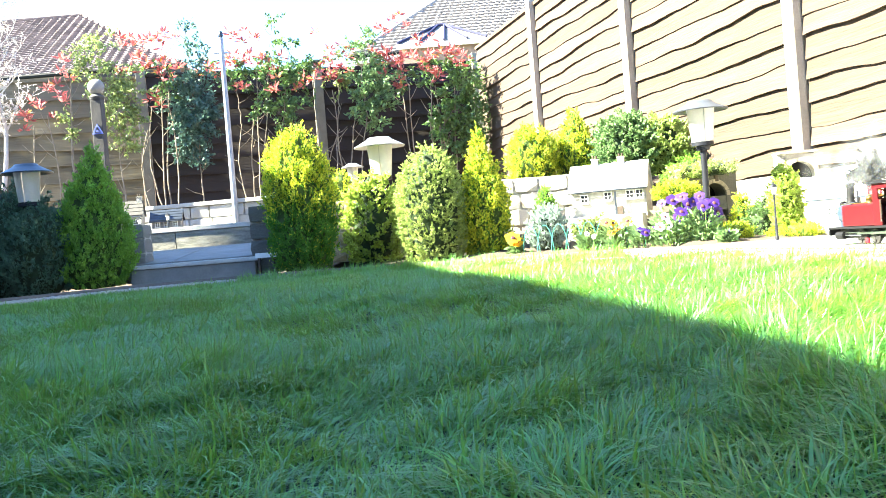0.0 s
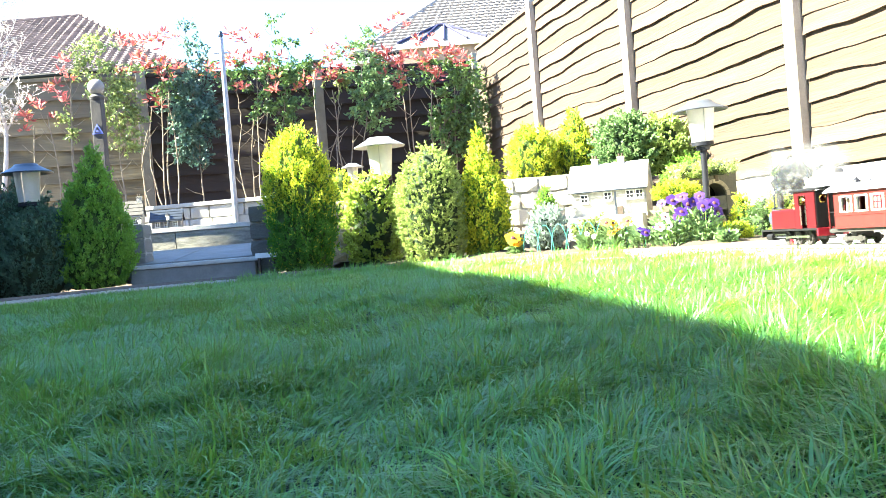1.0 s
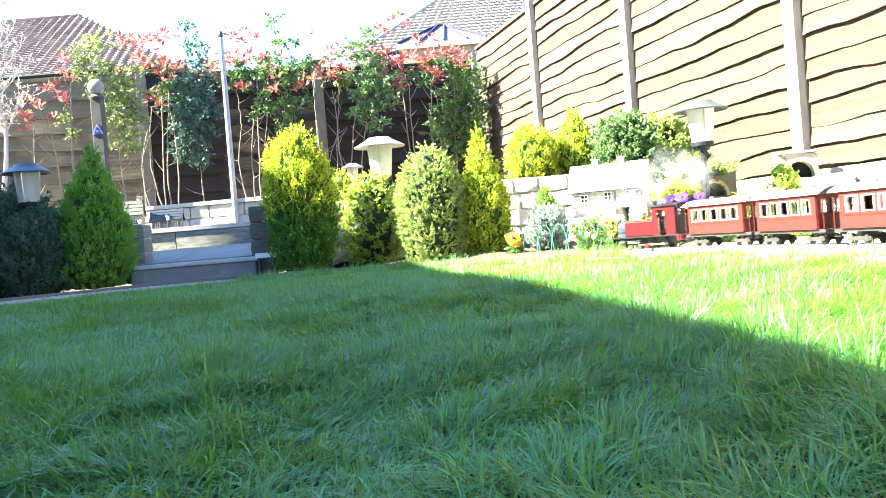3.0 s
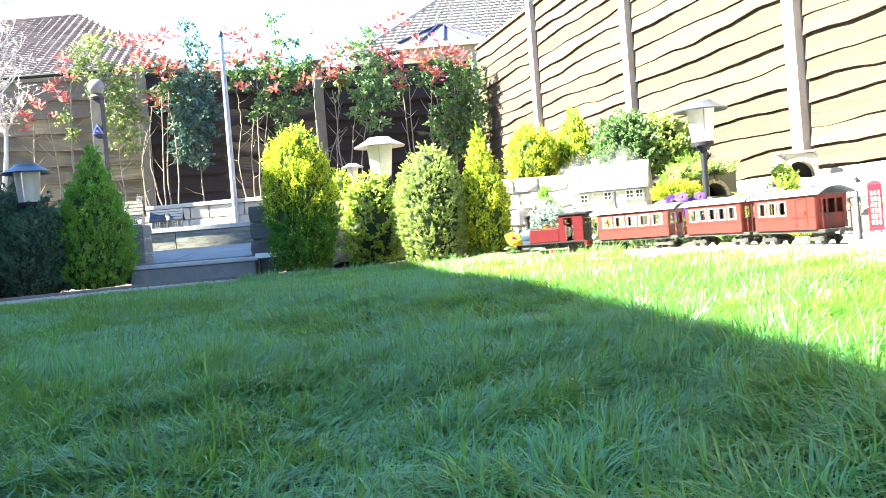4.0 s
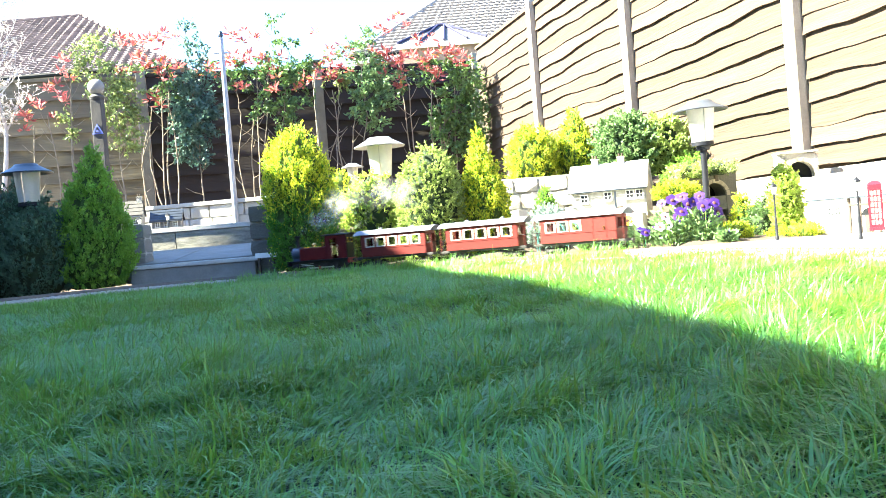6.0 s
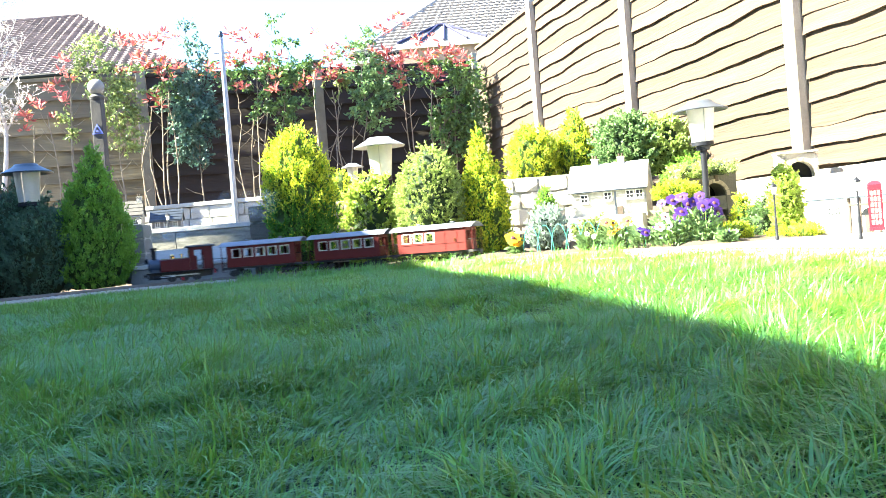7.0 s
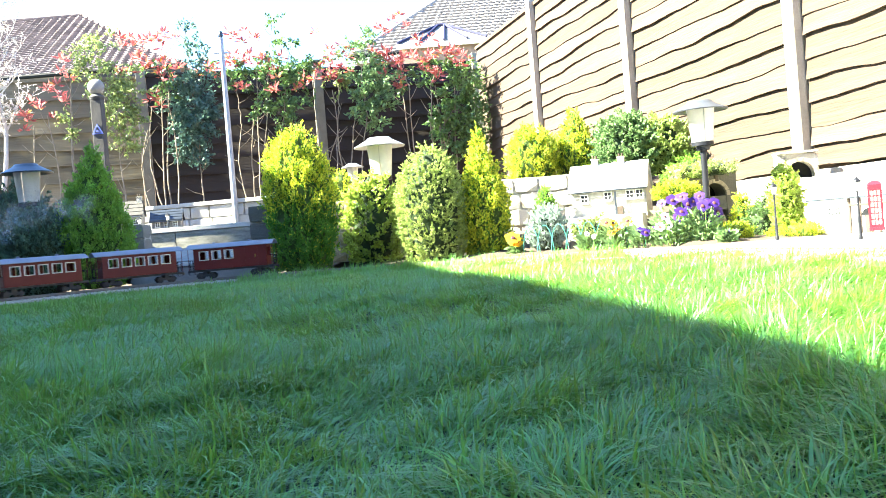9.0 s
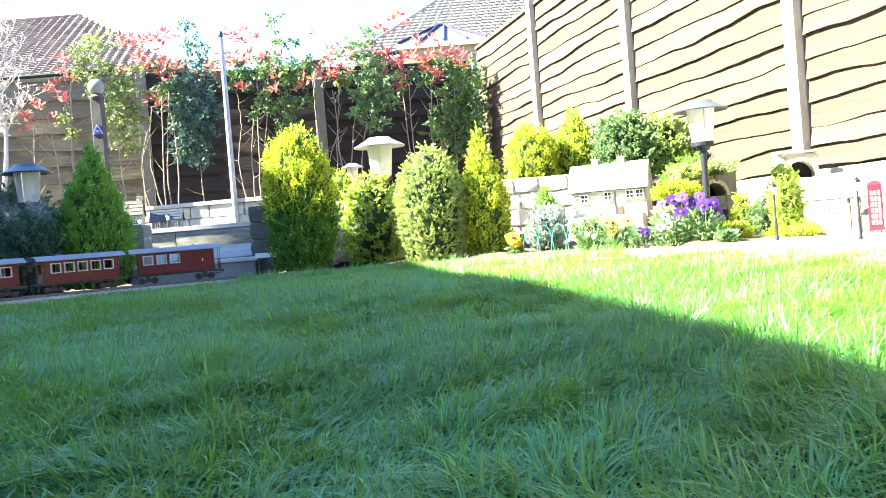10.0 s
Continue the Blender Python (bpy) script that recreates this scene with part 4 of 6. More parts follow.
leafy_shrub(-0.14, 9.9, M["leaf"], 0.05, "photinia with a dense red crown",
            crowns=[(-0.2, 1.98, 0.15, 0.08, 0.35), (0.07, 2.0, 0.18, 0.09, 0.35), (0.3, 2.0, 0.16, 0.09, 0.4), (-0.01, 1.84, 0.15, 0.08, 0.3)],
            stems=[(-0.0, 0.42, -0.15, 1.79, 0.06), (-0.04, 0.42, -0.07, 1.83, 0.03), (0.11, 0.42, 0.15, 1.82, 0.03), (0.17, 0.42, 0.2, 1.82, -0.05), (-0.07, 1.83, -0.18, 2.2, 0.03), (0.15, 1.82, 0.4, 2.14, 0.05)],
            shoots=[(-0.28, 2.37, 2), (-0.12, 2.43, 2), (-0.36, 2.21, 2), (-0.24, 2.14, 3), (-0.18, 2.03, 4), (-0.26, 1.93, 2), (-0.04, 2.09, 4), (0.06, 2.2, 2), (0.06, 1.99, 3), (0.17, 2.09, 4), (0.19, 2.29, 1), (0.24, 1.89, 3), (0.32, 2.13, 3), (0.43, 2.11, 3), (0.54, 2.07, 1), (0.39, 1.96, 2), (-0.13, 1.87, 2)])
leafy_shrub(0.2, 9.95, M["leaf"], 0.045, "dark green leafy shrub in the fence corner",
            crowns=[(0.09, 2.01, 0.12, 0.08, 0.6), (0.16, 1.85, 0.17, 0.11, 0.8), (0.06, 1.7, 0.18, 0.12, 0.9), (0.24, 1.66, 0.12, 0.15, 0.9), (-0.07, 1.51, 0.15, 0.12, 0.8), (0.12, 1.46, 0.18, 0.14, 1.0), (-0.18, 1.42, 0.07, 0.11, 0.6), (-0.01, 1.3, 0.18, 0.13, 0.9), (0.18, 1.25, 0.13, 0.15, 1.0), (0.02, 1.09, 0.15, 0.12, 0.9)],
            stems=[(0.0, 0.42, 0.07, 1.81, 0.03), (-0.1, 0.42, -0.07, 1.53, 0.05)],
            shoots=[])
leafy_shrub(0.47, 10.15, M["leaf"], 0.04, "dark ivy growing up the corner post",
            crowns=[(-0.01, 2.02, 0.05, 0.13, 0.9), (0.02, 1.76, 0.06, 0.16, 1.0), (0.02, 1.46, 0.06, 0.17, 1.0), (0.02, 1.22, 0.06, 0.14, 1.0), (0.14, 1.51, 0.04, 0.13, 0.6), (0.14, 1.24, 0.04, 0.12, 0.6)],
            stems=[(-0.0, 0.42, 0.01, 2.07, 0.02)],
            shoots=[])


# ---- lawn grass ----
def grass(name, n, x0, x1, y0, y1, high, wide, segs, seed, inner=-9.0, upright=1.0):
    g = np.random.default_rng(seed)
    X, Y = g.uniform(x0, x1, n), np.sqrt(g.uniform(y0 ** 2, y1 ** 2, n))
    keep = (outside(X, Y) < -0.10 + 0.03 * g.uniform(-1, 1, n)) & (outside(X, Y) > inner) & (np.abs(X) < 0.56 * Y + 0.12)
    X, Y = X[keep], Y[keep]
    n = len(X)
    patch = 0.5 + 0.5 * np.sin(4.1 * X + 2.2 * Y) * np.sin(3.3 * Y - 1.9 * X + 1) + 0.35 * np.sin(11 * X - 7 * Y) * np.sin(9 * Y + 5 * X)
    tuft = np.sin(31 * X + 9 * np.sin(5 * Y)) * np.sin(27 * Y + 7 * np.sin(6 * X)) + 0.6 * np.sin(17 * X - 23 * Y + 2)
    h = high * (0.35 + 0.95 * g.random(n) ** 1.8) * (0.75 + 0.40 * patch + 0.28 * tuft)
    h = np.maximum(h, 0.25 * high)
    a = g.uniform(0, 2 * np.pi, n)
    lay = 2.2 * np.sin(2.3 * X + 0.8 * Y) + 1.7 * np.sin(3.7 * Y - X)
    lay = lay + 1.5 * np.sin(13 * X + 3 * np.sin(7 * Y)) * np.sin(11 * Y + 2) + 0.8 * np.sin(29 * X - 21 * Y)
    a = np.where(g.random(n) < 0.68, lay + g.normal(0, 0.45, n), a)
    lean = upright * np.abs(g.normal(1.15, 0.6, n))
    dx, dy = np.cos(a), np.sin(a)
    w = wide * (0.5 + 0.9 * g.random(n) ** 2)
    Z = lawn_z(X, Y) - 0.004
    tw = a + np.pi / 2 + g.normal(0, 0.6, n)
    sx, sy = np.cos(tw), np.sin(tw)
    rows = []
    for k in range(segs + 1):
        f = k / segs
        out = h * lean * f ** 1.7
        up = h * (f - 0.42 * np.clip(lean, 0, 1.6) * f ** 2.4)
        cx, cy, cz = X + dx * out, Y + dy * out, Z + np.maximum(up, 0.003)
        half = w * 0.5 * (1 - f) ** 0.6
        if k < segs:
            rows += [np.stack([cx - sx * half, cy - sy * half, cz], 1), np.stack([cx + sx * half, cy + sy * half, cz], 1)]
        else:
            rows.append(np.stack([cx, cy, cz], 1))
    nv = 2 * segs + 1
    V = np.stack(rows, 1).reshape(-1, 3)
    tris = []
    for k in range(segs - 1):
        tris += [2 * k, 2 * k + 1, 2 * k + 3, 2 * k, 2 * k + 3, 2 * k + 2]
    tris += [2 * segs - 2, 2 * segs - 1, 2 * segs]
    T = (np.arange(n)[:, None] * nv + np.array(tris)[None, :]).ravel().astype(np.int32)
    me = bpy.data.meshes.new(name)
    me.vertices.add(len(V))
    me.vertices.foreach_set("co", V.ravel().astype(np.float32))
    me.loops.add(len(T))
    me.loops.foreach_set("vertex_index", T)
    me.polygons.add(len(T) // 3)
    me.polygons.foreach_set("loop_start", np.arange(0, len(T), 3, dtype=np.int32))
    me.polygons.foreach_set("use_smooth", np.ones(len(T) // 3, dtype=bool))
    me.update(calc_edges=True)
    me.materials.append(M["grass"])
    return tagged(new(name, me), "blades of lawn grass, lying and standing in tufts", "grass", kind="stuff")


grass("grass", 170000, -1.3, 1.3, 0.62, 1.75, 0.052, 0.0036, 4, 1)
grass("grass", 230000, -2.0, 1.5, 1.75, 3.2, 0.040, 0.0038, 3, 2)
grass("grass", 210000, -2.9, 1.5, 3.2, 4.75, 0.030, 0.0044, 2, 3)
grass("edge_grass", 75000, -1.0, 0.7, 3.5, 4.75, 0.060, 0.0040, 3, 4, -0.24, 0.5)


# ---- train ----
def pierced(bm, xs, zs, holes, y0, y1, m=None):
    """A wall in the xz plane from y0 to y1, cut into cells by xs and zs; the cells in holes stay open."""
    m = m or Matrix()
    cells = {(i, j) for i in range(len(xs) - 1) for j in range(len(zs) - 1)} - set(holes)
    vs = {}

    def v(i, j, k):
        if (i, j, k) not in vs:
            vs[i, j, k] = bm.verts.new(m @ Vector((xs[i], (y0, y1)[k], zs[j])))
        return vs[i, j, k]

    for i, j in cells:
        bm.faces.new((v(i, j, 0), v(i + 1, j, 0), v(i + 1, j + 1, 0), v(i, j + 1, 0)))
        bm.faces.new((v(i, j, 1), v(i, j + 1, 1), v(i + 1, j + 1, 1), v(i + 1, j, 1)))
        for (a, b), nb in ((((i, j), (i + 1, j)), (i, j - 1)), (((i + 1, j), (i + 1, j + 1)), (i + 1, j)), (((i + 1, j + 1), (i, j + 1)), (i, j + 1)), (((i, j + 1), (i, j)), (i - 1, j))):
            if nb not in cells:
                bm.faces.new((v(*a, 0), v(*a, 1), v(*b, 1), v(*b, 0)))
    return bm


def ring_frame(bm, x0, x1, z0, z1, y0, y1, w=0.0042):
    return pierced(bm, [x0 - w, x0, x1, x1 + w], [z0 - w, z0, z1, z1 + w], [(1, 1)], y0, y1)


WHEELS = []       # (wheelset, place along its vehicle, radius, vehicle)


def wheelset(parent, x, r, car):
    bm = B()
    turn = Matrix.Rotation(radians(90), 4, "X")
    for y in (-0.0225, 0.0225):
        s = 1 if y > 0 else -1
        prof = [(0.002, 0), (r * 0.45, 0), (r * 0.5, 0.0015), (r * 0.78, 0.0015), (r * 0.84, 0), (r, 0), (r, 0.0045), (r * 1.1, 0.005), (r * 1.1, 0.0065), (0.002, 0.0065)]
        lathe(bm, prof, 18, Matrix.Translation((0, y + 0.0045 * s, 0)) @ Matrix.Rotation(radians(90 * s), 4, "X"))
        for k in range(4):
            a = k * math.pi / 2
            tube(bm, [(0, y + 0.005 * s, 0), (r * 0.8 * math.cos(a), y + 0.005 * s, r * 0.8 * math.sin(a))], 0.0016, 5)
    tube(bm, [(0, -0.026, 0), (0, 0.026, 0)], 0.003, 8)
    ob = part("wheelset", bm, M["frame"], parent, smooth=True)
    ob.matrix_basis = pose(x, 0, r, 0, 0, 0)
    WHEELS.append((ob, x, r, car))
    return ob


SOLE, EAVE, HALF = 0.046, 0.148, 0.052


def coach(name, label, length, windows, brake, group):
    """Bogie coach: a body with open verandas at its ends; brake: fewer windows and a long blank side."""
    t = thing(name, pose(0, 0, RAIL_Z), label, "model railway coach", group)
    h = length / 2
    v = 0.034
    bm = B()
    box(bm, -h - v, h + v, -0.046, 0.046, SOLE - 0.010, SOLE - 0.0005)
    part("underframe", bm, M["frame"], t, "dark underframe", bevel=0.0012)
    # sides with window openings
    zs = [SOLE, 0.093, 0.134, EAVE]
    ww, gap = 0.0435, 0.0187
    xs = [-h]
    holes = []
    x = h - 0.0285
    cuts = []
    for k in range(windows):
        cuts.append((x - ww, x))
        x -= ww + gap
    for a, b in sorted(cuts):
        holes.append((len(xs) - 1 + 1 - 0, 1))
        xs += [a, b]
    xs.append(h)
    holes = [(2 * k + 1, 1) for k in range(windows)]
    for side in (-1, 1):
        bm = B()
        pierced(bm, xs, zs, holes, side * HALF, side * (HALF - 0.004))
        wall = part("side", bm, M["red"], t)
        for a, b in cuts:
            bm = B()
            ring_frame(bm, a + 0.0015, b - 0.0015, 0.0945, 0.1325, side * (HALF - 0.005), side * (HALF + 0.0014), 0.0042)
            part("window_frame", bm, M["cream"], wall, "pale cream window frame")
        bm = B()
        box(bm, -h, h, min(side * HALF, side * (HALF + 0.0016)), max(side * HALF, side * (HALF + 0.0016)), SOLE + 0.036, SOLE + 0.0385)
        box(bm, -h, h, min(side * HALF, side * (HALF + 0.0016)), max(side * HALF, side * (HALF + 0.0016)), SOLE, SOLE + 0.004)
        part("beading", bm, M["red"], wall)
        if brake:
            bm = B()
            ring_frame(bm, -h + 0.045, -h + 0.105, SOLE + 0.006, EAVE - 0.010, side * HALF, side * (HALF + 0.0016), 0.002)
            part("luggage_door", bm, M["red"], wall)
            bm = B()
            box(bm, -h + 0.052, -h + 0.056, min(side * HALF, side * (HALF + 0.004)), max(side * HALF, side * (HALF + 0.004)), 0.088, 0.104)
            part("door_handle", bm, M["brass"], wall, "brass door handle")
    for e in (-1, 1):
        bm = B()
        m = Matrix.Translation((e * h, 0, 0)) @ Matrix.Rotation(radians(90), 4, "Z")
        pierced(bm, [-HALF + 0.004, -0.036, -0.017, -0.011, 0.011, 0.017, 0.036, HALF - 0.004], zs, [(1, 1), (3, 1), (5, 1)], -0.002, 0.002, m)
        part("end_wall", bm, M["red"], t, "darker red end wall with door and windows")
        # veranda rails, posts and gate
        xr = e * (h + v - 0.004)
        for q in (-1, 1):
            bm = B()
            for y in (0.018, 0.03, 0.042):
                tube(bm, [(xr, q * y, SOLE - 0.001), (xr, q * y, 0.093)], 0.0012, 5)
            tube(bm, [(xr, q * 0.016, 0.093), (xr, q * 0.044, 0.093)], 0.0016, 5)
            tube(bm, [(e * h, q * 0.044, 0.093), (xr, q * 0.044, 0.093)], 0.0014, 5)
            part("veranda_railing", bm, M["black"], t)
        for y in (-0.046, 0.046):
            bm = B()
            box(bm, xr - 0.0012, xr + 0.0012, y - 0.0012, y + 0.0012, SOLE - 0.001, EAVE + 0.002)
            part("veranda_post", bm, M["red"], t)
        bm = B()
        tube(bm, [(xr, 0, SOLE - 0.006), (xr + e * 0.014, 0, SOLE - 0.010)], 0.0035, 6)
        lathe(bm, [(0.003, 0), (0.010, 0.001), (0.010, 0.004), (0.003, 0.005)], 12, Matrix.Translation((xr + e * 0.014, 0, SOLE - 0.010)) @ Matrix.Rotation(radians(90 * e), 4, "Y"))
        part("coupling", bm, M["frame"], t)
        for y in (-1, 1):
            bm = B()
            xa = e * (h + v * 0.5)
            for zz in (SOLE - 0.022, SOLE - 0.012):
                box(bm, xa - 0.013, xa + 0.013, min(y * 0.040, y * 0.050), max(y * 0.040, y * 0.050), zz, zz + 0.0016)
            for xx in (-0.012, 0.012):
                tube(bm, [(xa + xx, y * 0.044, SOLE - 0.006), (xa + xx, y * 0.044, SOLE - 0.022)], 0.001, 4)
            part("footstep", bm, M["frame"], t)
    # arched roof with overhang
    bm = B()
    n = 12
    rings = []
    L = h + v + 0.002
    for xx in (-L, L):
        top, low = [], []
        for k in range(n + 1):
            a = -1 + 2 * k / n
            zz = EAVE + 0.021 * (1 - a * a)
            top.append(bm.verts.new((xx, a * 0.060, zz + 0.0028)))
            low.append(bm.verts.new((xx, a * 0.060, zz)))
        rings.append((top, low))
    for k in range(n):
        (t0, l0), (t1, l1) = rings
        bm.faces.new((t0[k], t0[k + 1], t1[k + 1], t1[k]))
        bm.faces.new((l0[k], l1[k], l1[k + 1], l0[k + 1]))
        for tt, ll in rings:
            bm.faces.new((tt[k], ll[k], ll[k + 1], tt[k + 1]))
    for k in (0, n):
        bm.faces.new((rings[0][0][k], rings[1][0][k], rings[1][1][k], rings[0][1][k]))
    roof = part("roof", bm, M["roofgrey"], t, "pale grey arched roof", smooth=True)
    for xx in (-h * 0.5, h * 0.5):
        bm = B()
        lathe(bm, [(0.006, 0), (0.006, 0.004), (0.009, 0.005), (0.007, 0.008), (0.001, 0.009)], 12, pose(xx, 0, EAVE + 0.0225))
        part("roof_vent", bm, M["roofgrey"], roof)
    for k in range(5):
        bm = B()
        xx = h - 0.035 - k * (ww + gap)
        if brake and k > 2:
            continue
        box(bm, xx - 0.012, xx + 0.012, -0.040, 0.040, SOLE, SOLE + 0.018)
        box(bm, xx - 0.003, xx + 0.003, -0.040, 0.040, SOLE + 0.018, SOLE + 0.044)
        part("seat", bm, M["timber"], t)
    for e in (-1, 1):
        xb = e * (h - 0.045)
        bm = B()
        for y in (-0.032, 0.028):
            box(bm, xb - 0.046, xb + 0.046, y, y + 0.004, 0.011, 0.022)
            for q in (-0.030, 0.030):
                box(bm, xb + q - 0.007, xb + q + 0.007, y - 0.001, y + 0.005, 0.008, 0.026)
        box(bm, xb - 0.010, xb + 0.010, -0.030, 0.030, 0.018, SOLE - 0.009)
        bogie = part("bogie", bm, M["frame"], t)
        for q in (-0.030, 0.030):
            wheelset(t, xb + q, 0.0145, t)
    return t


def engine():
    """Red side-tank steam engine; it runs towards its own +x."""
    t = thing("steam_engine", pose(0, 0, RAIL_Z), "crimson side-tank model steam engine with black smokebox and cab roof", "model steam engine")
    bm = B()
    box(bm, -0.160, 0.165, -0.051, 0.051, 0.044, 0.050)
    part("running_plate", bm, M["black"], t, "black running plate", bevel=0.001)
    bm = B()
    for y in (-0.017, 0.013):
        box(bm, -0.150, 0.155, y, y + 0.004, 0.016, 0.044)
    part("chassis", bm, M["frame"], t)
    for x in (0.158, -0.164):
        bm = B()
        box(bm, x, x + 0.006, -0.050, 0.050, 0.026, 0.050)
        beam = part("buffer_beam", bm, M["black"] if x > 0 else M["bright_red"], t, "black front buffer beam" if x > 0 else "bright red rear buffer beam", bevel=0.001)
        s = 1 if x > 0 else -1
        bm = B()
        lathe(bm, [(0.006, 0), (0.006, 0.010), (0.012, 0.011), (0.012, 0.014), (0.001, 0.015)], 14, Matrix.Translation((x + 0.003 + 0.003 * s, 0, 0.038)) @ Matrix.Rotation(radians(90 * s), 4, "Y"))
        part("buffer", bm, M["frame"], beam)
    # boiler and smokebox
    ax = Matrix.Rotation(radians(90), 4, "Y")
    bm = B()
    lathe(bm, [(0.030, 0), (0.030, 0.165)], 24, Matrix.Translation((-0.055, 0, 0.084)) @ ax)
    part("boiler", bm, M["locored"], t, smooth=True)
    bm = B()
    lathe(bm, [(0.033, 0), (0.033, 0.044), (0.031, 0.047), (0.026, 0.048), (0.024, 0.052), (0.006, 0.055), (0.001, 0.056)], 24, Matrix.Translation((0.098, 0, 0.084)) @ ax)
    box(bm, 0.100, 0.140, -0.026, 0.026, 0.050, 0.066)
    part("smokebox", bm, M["smokebox"], t, "blue-black smokebox", smooth=True)
    bm = B()
    lathe(bm, [(0.018, 0), (0.013, 0.004), (0.0105, 0.010), (0.0115, 0.050), (0.0155, 0.052), (0.0155, 0.059), (0.012, 0.060), (0.009, 0.056)], 20, pose(0.122, 0, 0.112))
    part("chimney", bm, M["black"], t, "black chimney with a flared cap", smooth=True)
    bm = B()
    lathe(bm, [(0.014, 0), (0.012, 0.004), (0.0105, 0.016), (0.0115, 0.018), (0.008, 0.024), (0.001, 0.027)], 20, pose(0.035, 0, 0.108))
    part("dome", bm, M["brass"], t, "polished brass dome", smooth=True)
    bm = B()
    lathe(bm, [(0.004, 0), (0.004, 0.016), (0.006, 0.017), (0.006, 0.022), (0.001, 0.023)], 12, pose(-0.010, 0, 0.112))
    part("safety_valve", bm, M["brass"], t, smooth=True)
    # side tanks
    for s in (-1, 1):
        bm = B()
        box(bm, -0.045, 0.095, min(s * 0.029, s * 0.050), max(s * 0.029, s * 0.050), 0.0505, 0.110)
        part("side_tank", bm, M["locored"], t, "glossy crimson side tank", bevel=0.004)
        bm = B()
        tube(bm, [(-0.03, s * 0.052, 0.113), (0.09, s * 0.052, 0.113)], 0.0012, 5)
        part("handrail", bm, M["brass"], t)
        # cab side with a doorway and a window
        bm = B()
        pierced(bm, [-0.155, -0.108, -0.080, -0.068, -0.045], [0.0505, 0.110, 0.119, 0.148, 0.161], [(1, 0), (1, 1), (1, 2), (2, 2)], s * 0.050, s * 0.046)
        part("cab_side", bm, M["locored"], t)
        bm = B()
        for x in (-0.108, -0.080):
            tube(bm, [(x, s * 0.052, 0.060), (x, s * 0.052, 0.118)], 0.0012, 5)
        part("grab_rail", bm, M["steel"], t)
        # cylinder, rods
        bm = B()
        lathe(bm, [(0.011, 0), (0.011, 0.034), (0.004, 0.037)], 14, Matrix.Translation((0.098, s * 0.041, 0.026)) @ ax)
        part("cylinder", bm, M["black"], t, smooth=True)
        bm = B()
        tube(bm, [(0.098, s * 0.041, 0.026), (0.030, s * 0.041, 0.025)], 0.0016, 6)
        box(bm, 0.030, 0.096, s * 0.041 - 0.002, s * 0.041 + 0.002, 0.0315, 0.034)
        part("slide_bar", bm, M["steel"], t)
        bm = B()
        box(bm, -0.012, 0.0, s * 0.043 - 0.003, s * 0.043 + 0.003, 0.004, 0.018)
        part("sandpipe", bm, M["bright_red"], t, "small red fitting")
    for x, kind in ((-0.045, 0), (-0.155, 1)):
        bm = B()
        m = Matrix.Translation((x, 0, 0)) @ Matrix.Rotation(radians(90), 4, "Z")
        pierced(bm, [-0.046, -0.034, -0.014, 0.014, 0.034, 0.046], [0.0505, 0.122, 0.148, 0.161], [(1, 1), (3, 1)], -0.002, 0.002, m)
        cab_end = part("cab_end", bm, M["locored"] if kind == 0 else M["black"], t)
        for y in (-0.024, 0.024):
            bm = B()
            for a in range(16):
                p0, p1 = (2 * math.pi * k / 16 for k in (a, a + 1))
                tube(bm, [(x, y + 0.011 * math.cos(p0), 0.135 + 0.011 * math.sin(p0)), (x, y + 0.011 * math.cos(p1), 0.135 + 0.011 * math.sin(p1))], 0.0022, 5)
            part("spectacle_rim", bm, M["brass"], cab_end, "brass spectacle rim")
    bm = B()
    n = 10
    rows = []
    for xx in (-0.172, -0.030):
        row = []
        for zz in (0.0, 0.003):
            row += [bm.verts.new((xx, (-1 + 2 * k / n) * 0.056, 0.161 + 0.007 * (1 - (-1 + 2 * k / n) ** 2) + zz)) for k in range(n + 1)]
        rows.append(row)
    for k in range(n):
        for o in (0, n + 1):
            bm.faces.new((rows[0][o + k], rows[0][o + k + 1], rows[1][o + k + 1], rows[1][o + k]))
        for r in rows:
            bm.faces.new((r[k], r[k + 1], r[n + 2 + k], r[n + 1 + k]))
    for k in (0, n):
        bm.faces.new((rows[0][k], rows[1][k], rows[1][n + 1 + k], rows[0][n + 1 + k]))
    part("cab_roof", bm, M["black"], t, "black curved cab roof", smooth=True)
    bm = B()
    lathe(bm, [(0.022, 0), (0.022, 0.012), (0.001, 0.014)], 18, Matrix.Translation((-0.058, 0, 0.090)) @ Matrix.Rotation(radians(-90), 4, "Y"))
    tube(bm, [(-0.062, -0.02, 0.125), (-0.062, 0.02, 0.125)], 0.003, 8)
    part("backhead", bm, M["steel"], t)
    bm = B()
    lathe(bm, [(0.009, 0), (0.009, 0.014), (0.001, 0.016)], 14, Matrix.Translation((0.152, 0.0, 0.112)) @ ax)
    box(bm, 0.150, 0.166, -0.006, 0.006, 0.098, 0.104)
    part("headlamp", bm, M["black"], t)
    for x in (-0.075, -0.015, 0.045):
        wheelset(t, x, 0.021, t)
    rods = []
    for s in (-1, 1):
        bm = B()
        box(bm, -0.081, 0.051, -0.0015, 0.0015, -0.003, 0.003)
        for x in (-0.075, -0.015, 0.045):
            lathe(bm, [(0.005, -0.003), (0.005, 0.003)], 10, Matrix.Translation((x, 0, 0)) @ Matrix.Rotation(radians(90), 4, "X"))
        rods.append((part("coupling_rod", bm, M["steel"], t, "bright steel coupling rod"), s))
    return t, rods


loco, RODS = engine()
coach_one = coach("passenger_coach", "red bogie coach with cream window frames and grey roof", 0.35, 5, False, "train coaches")
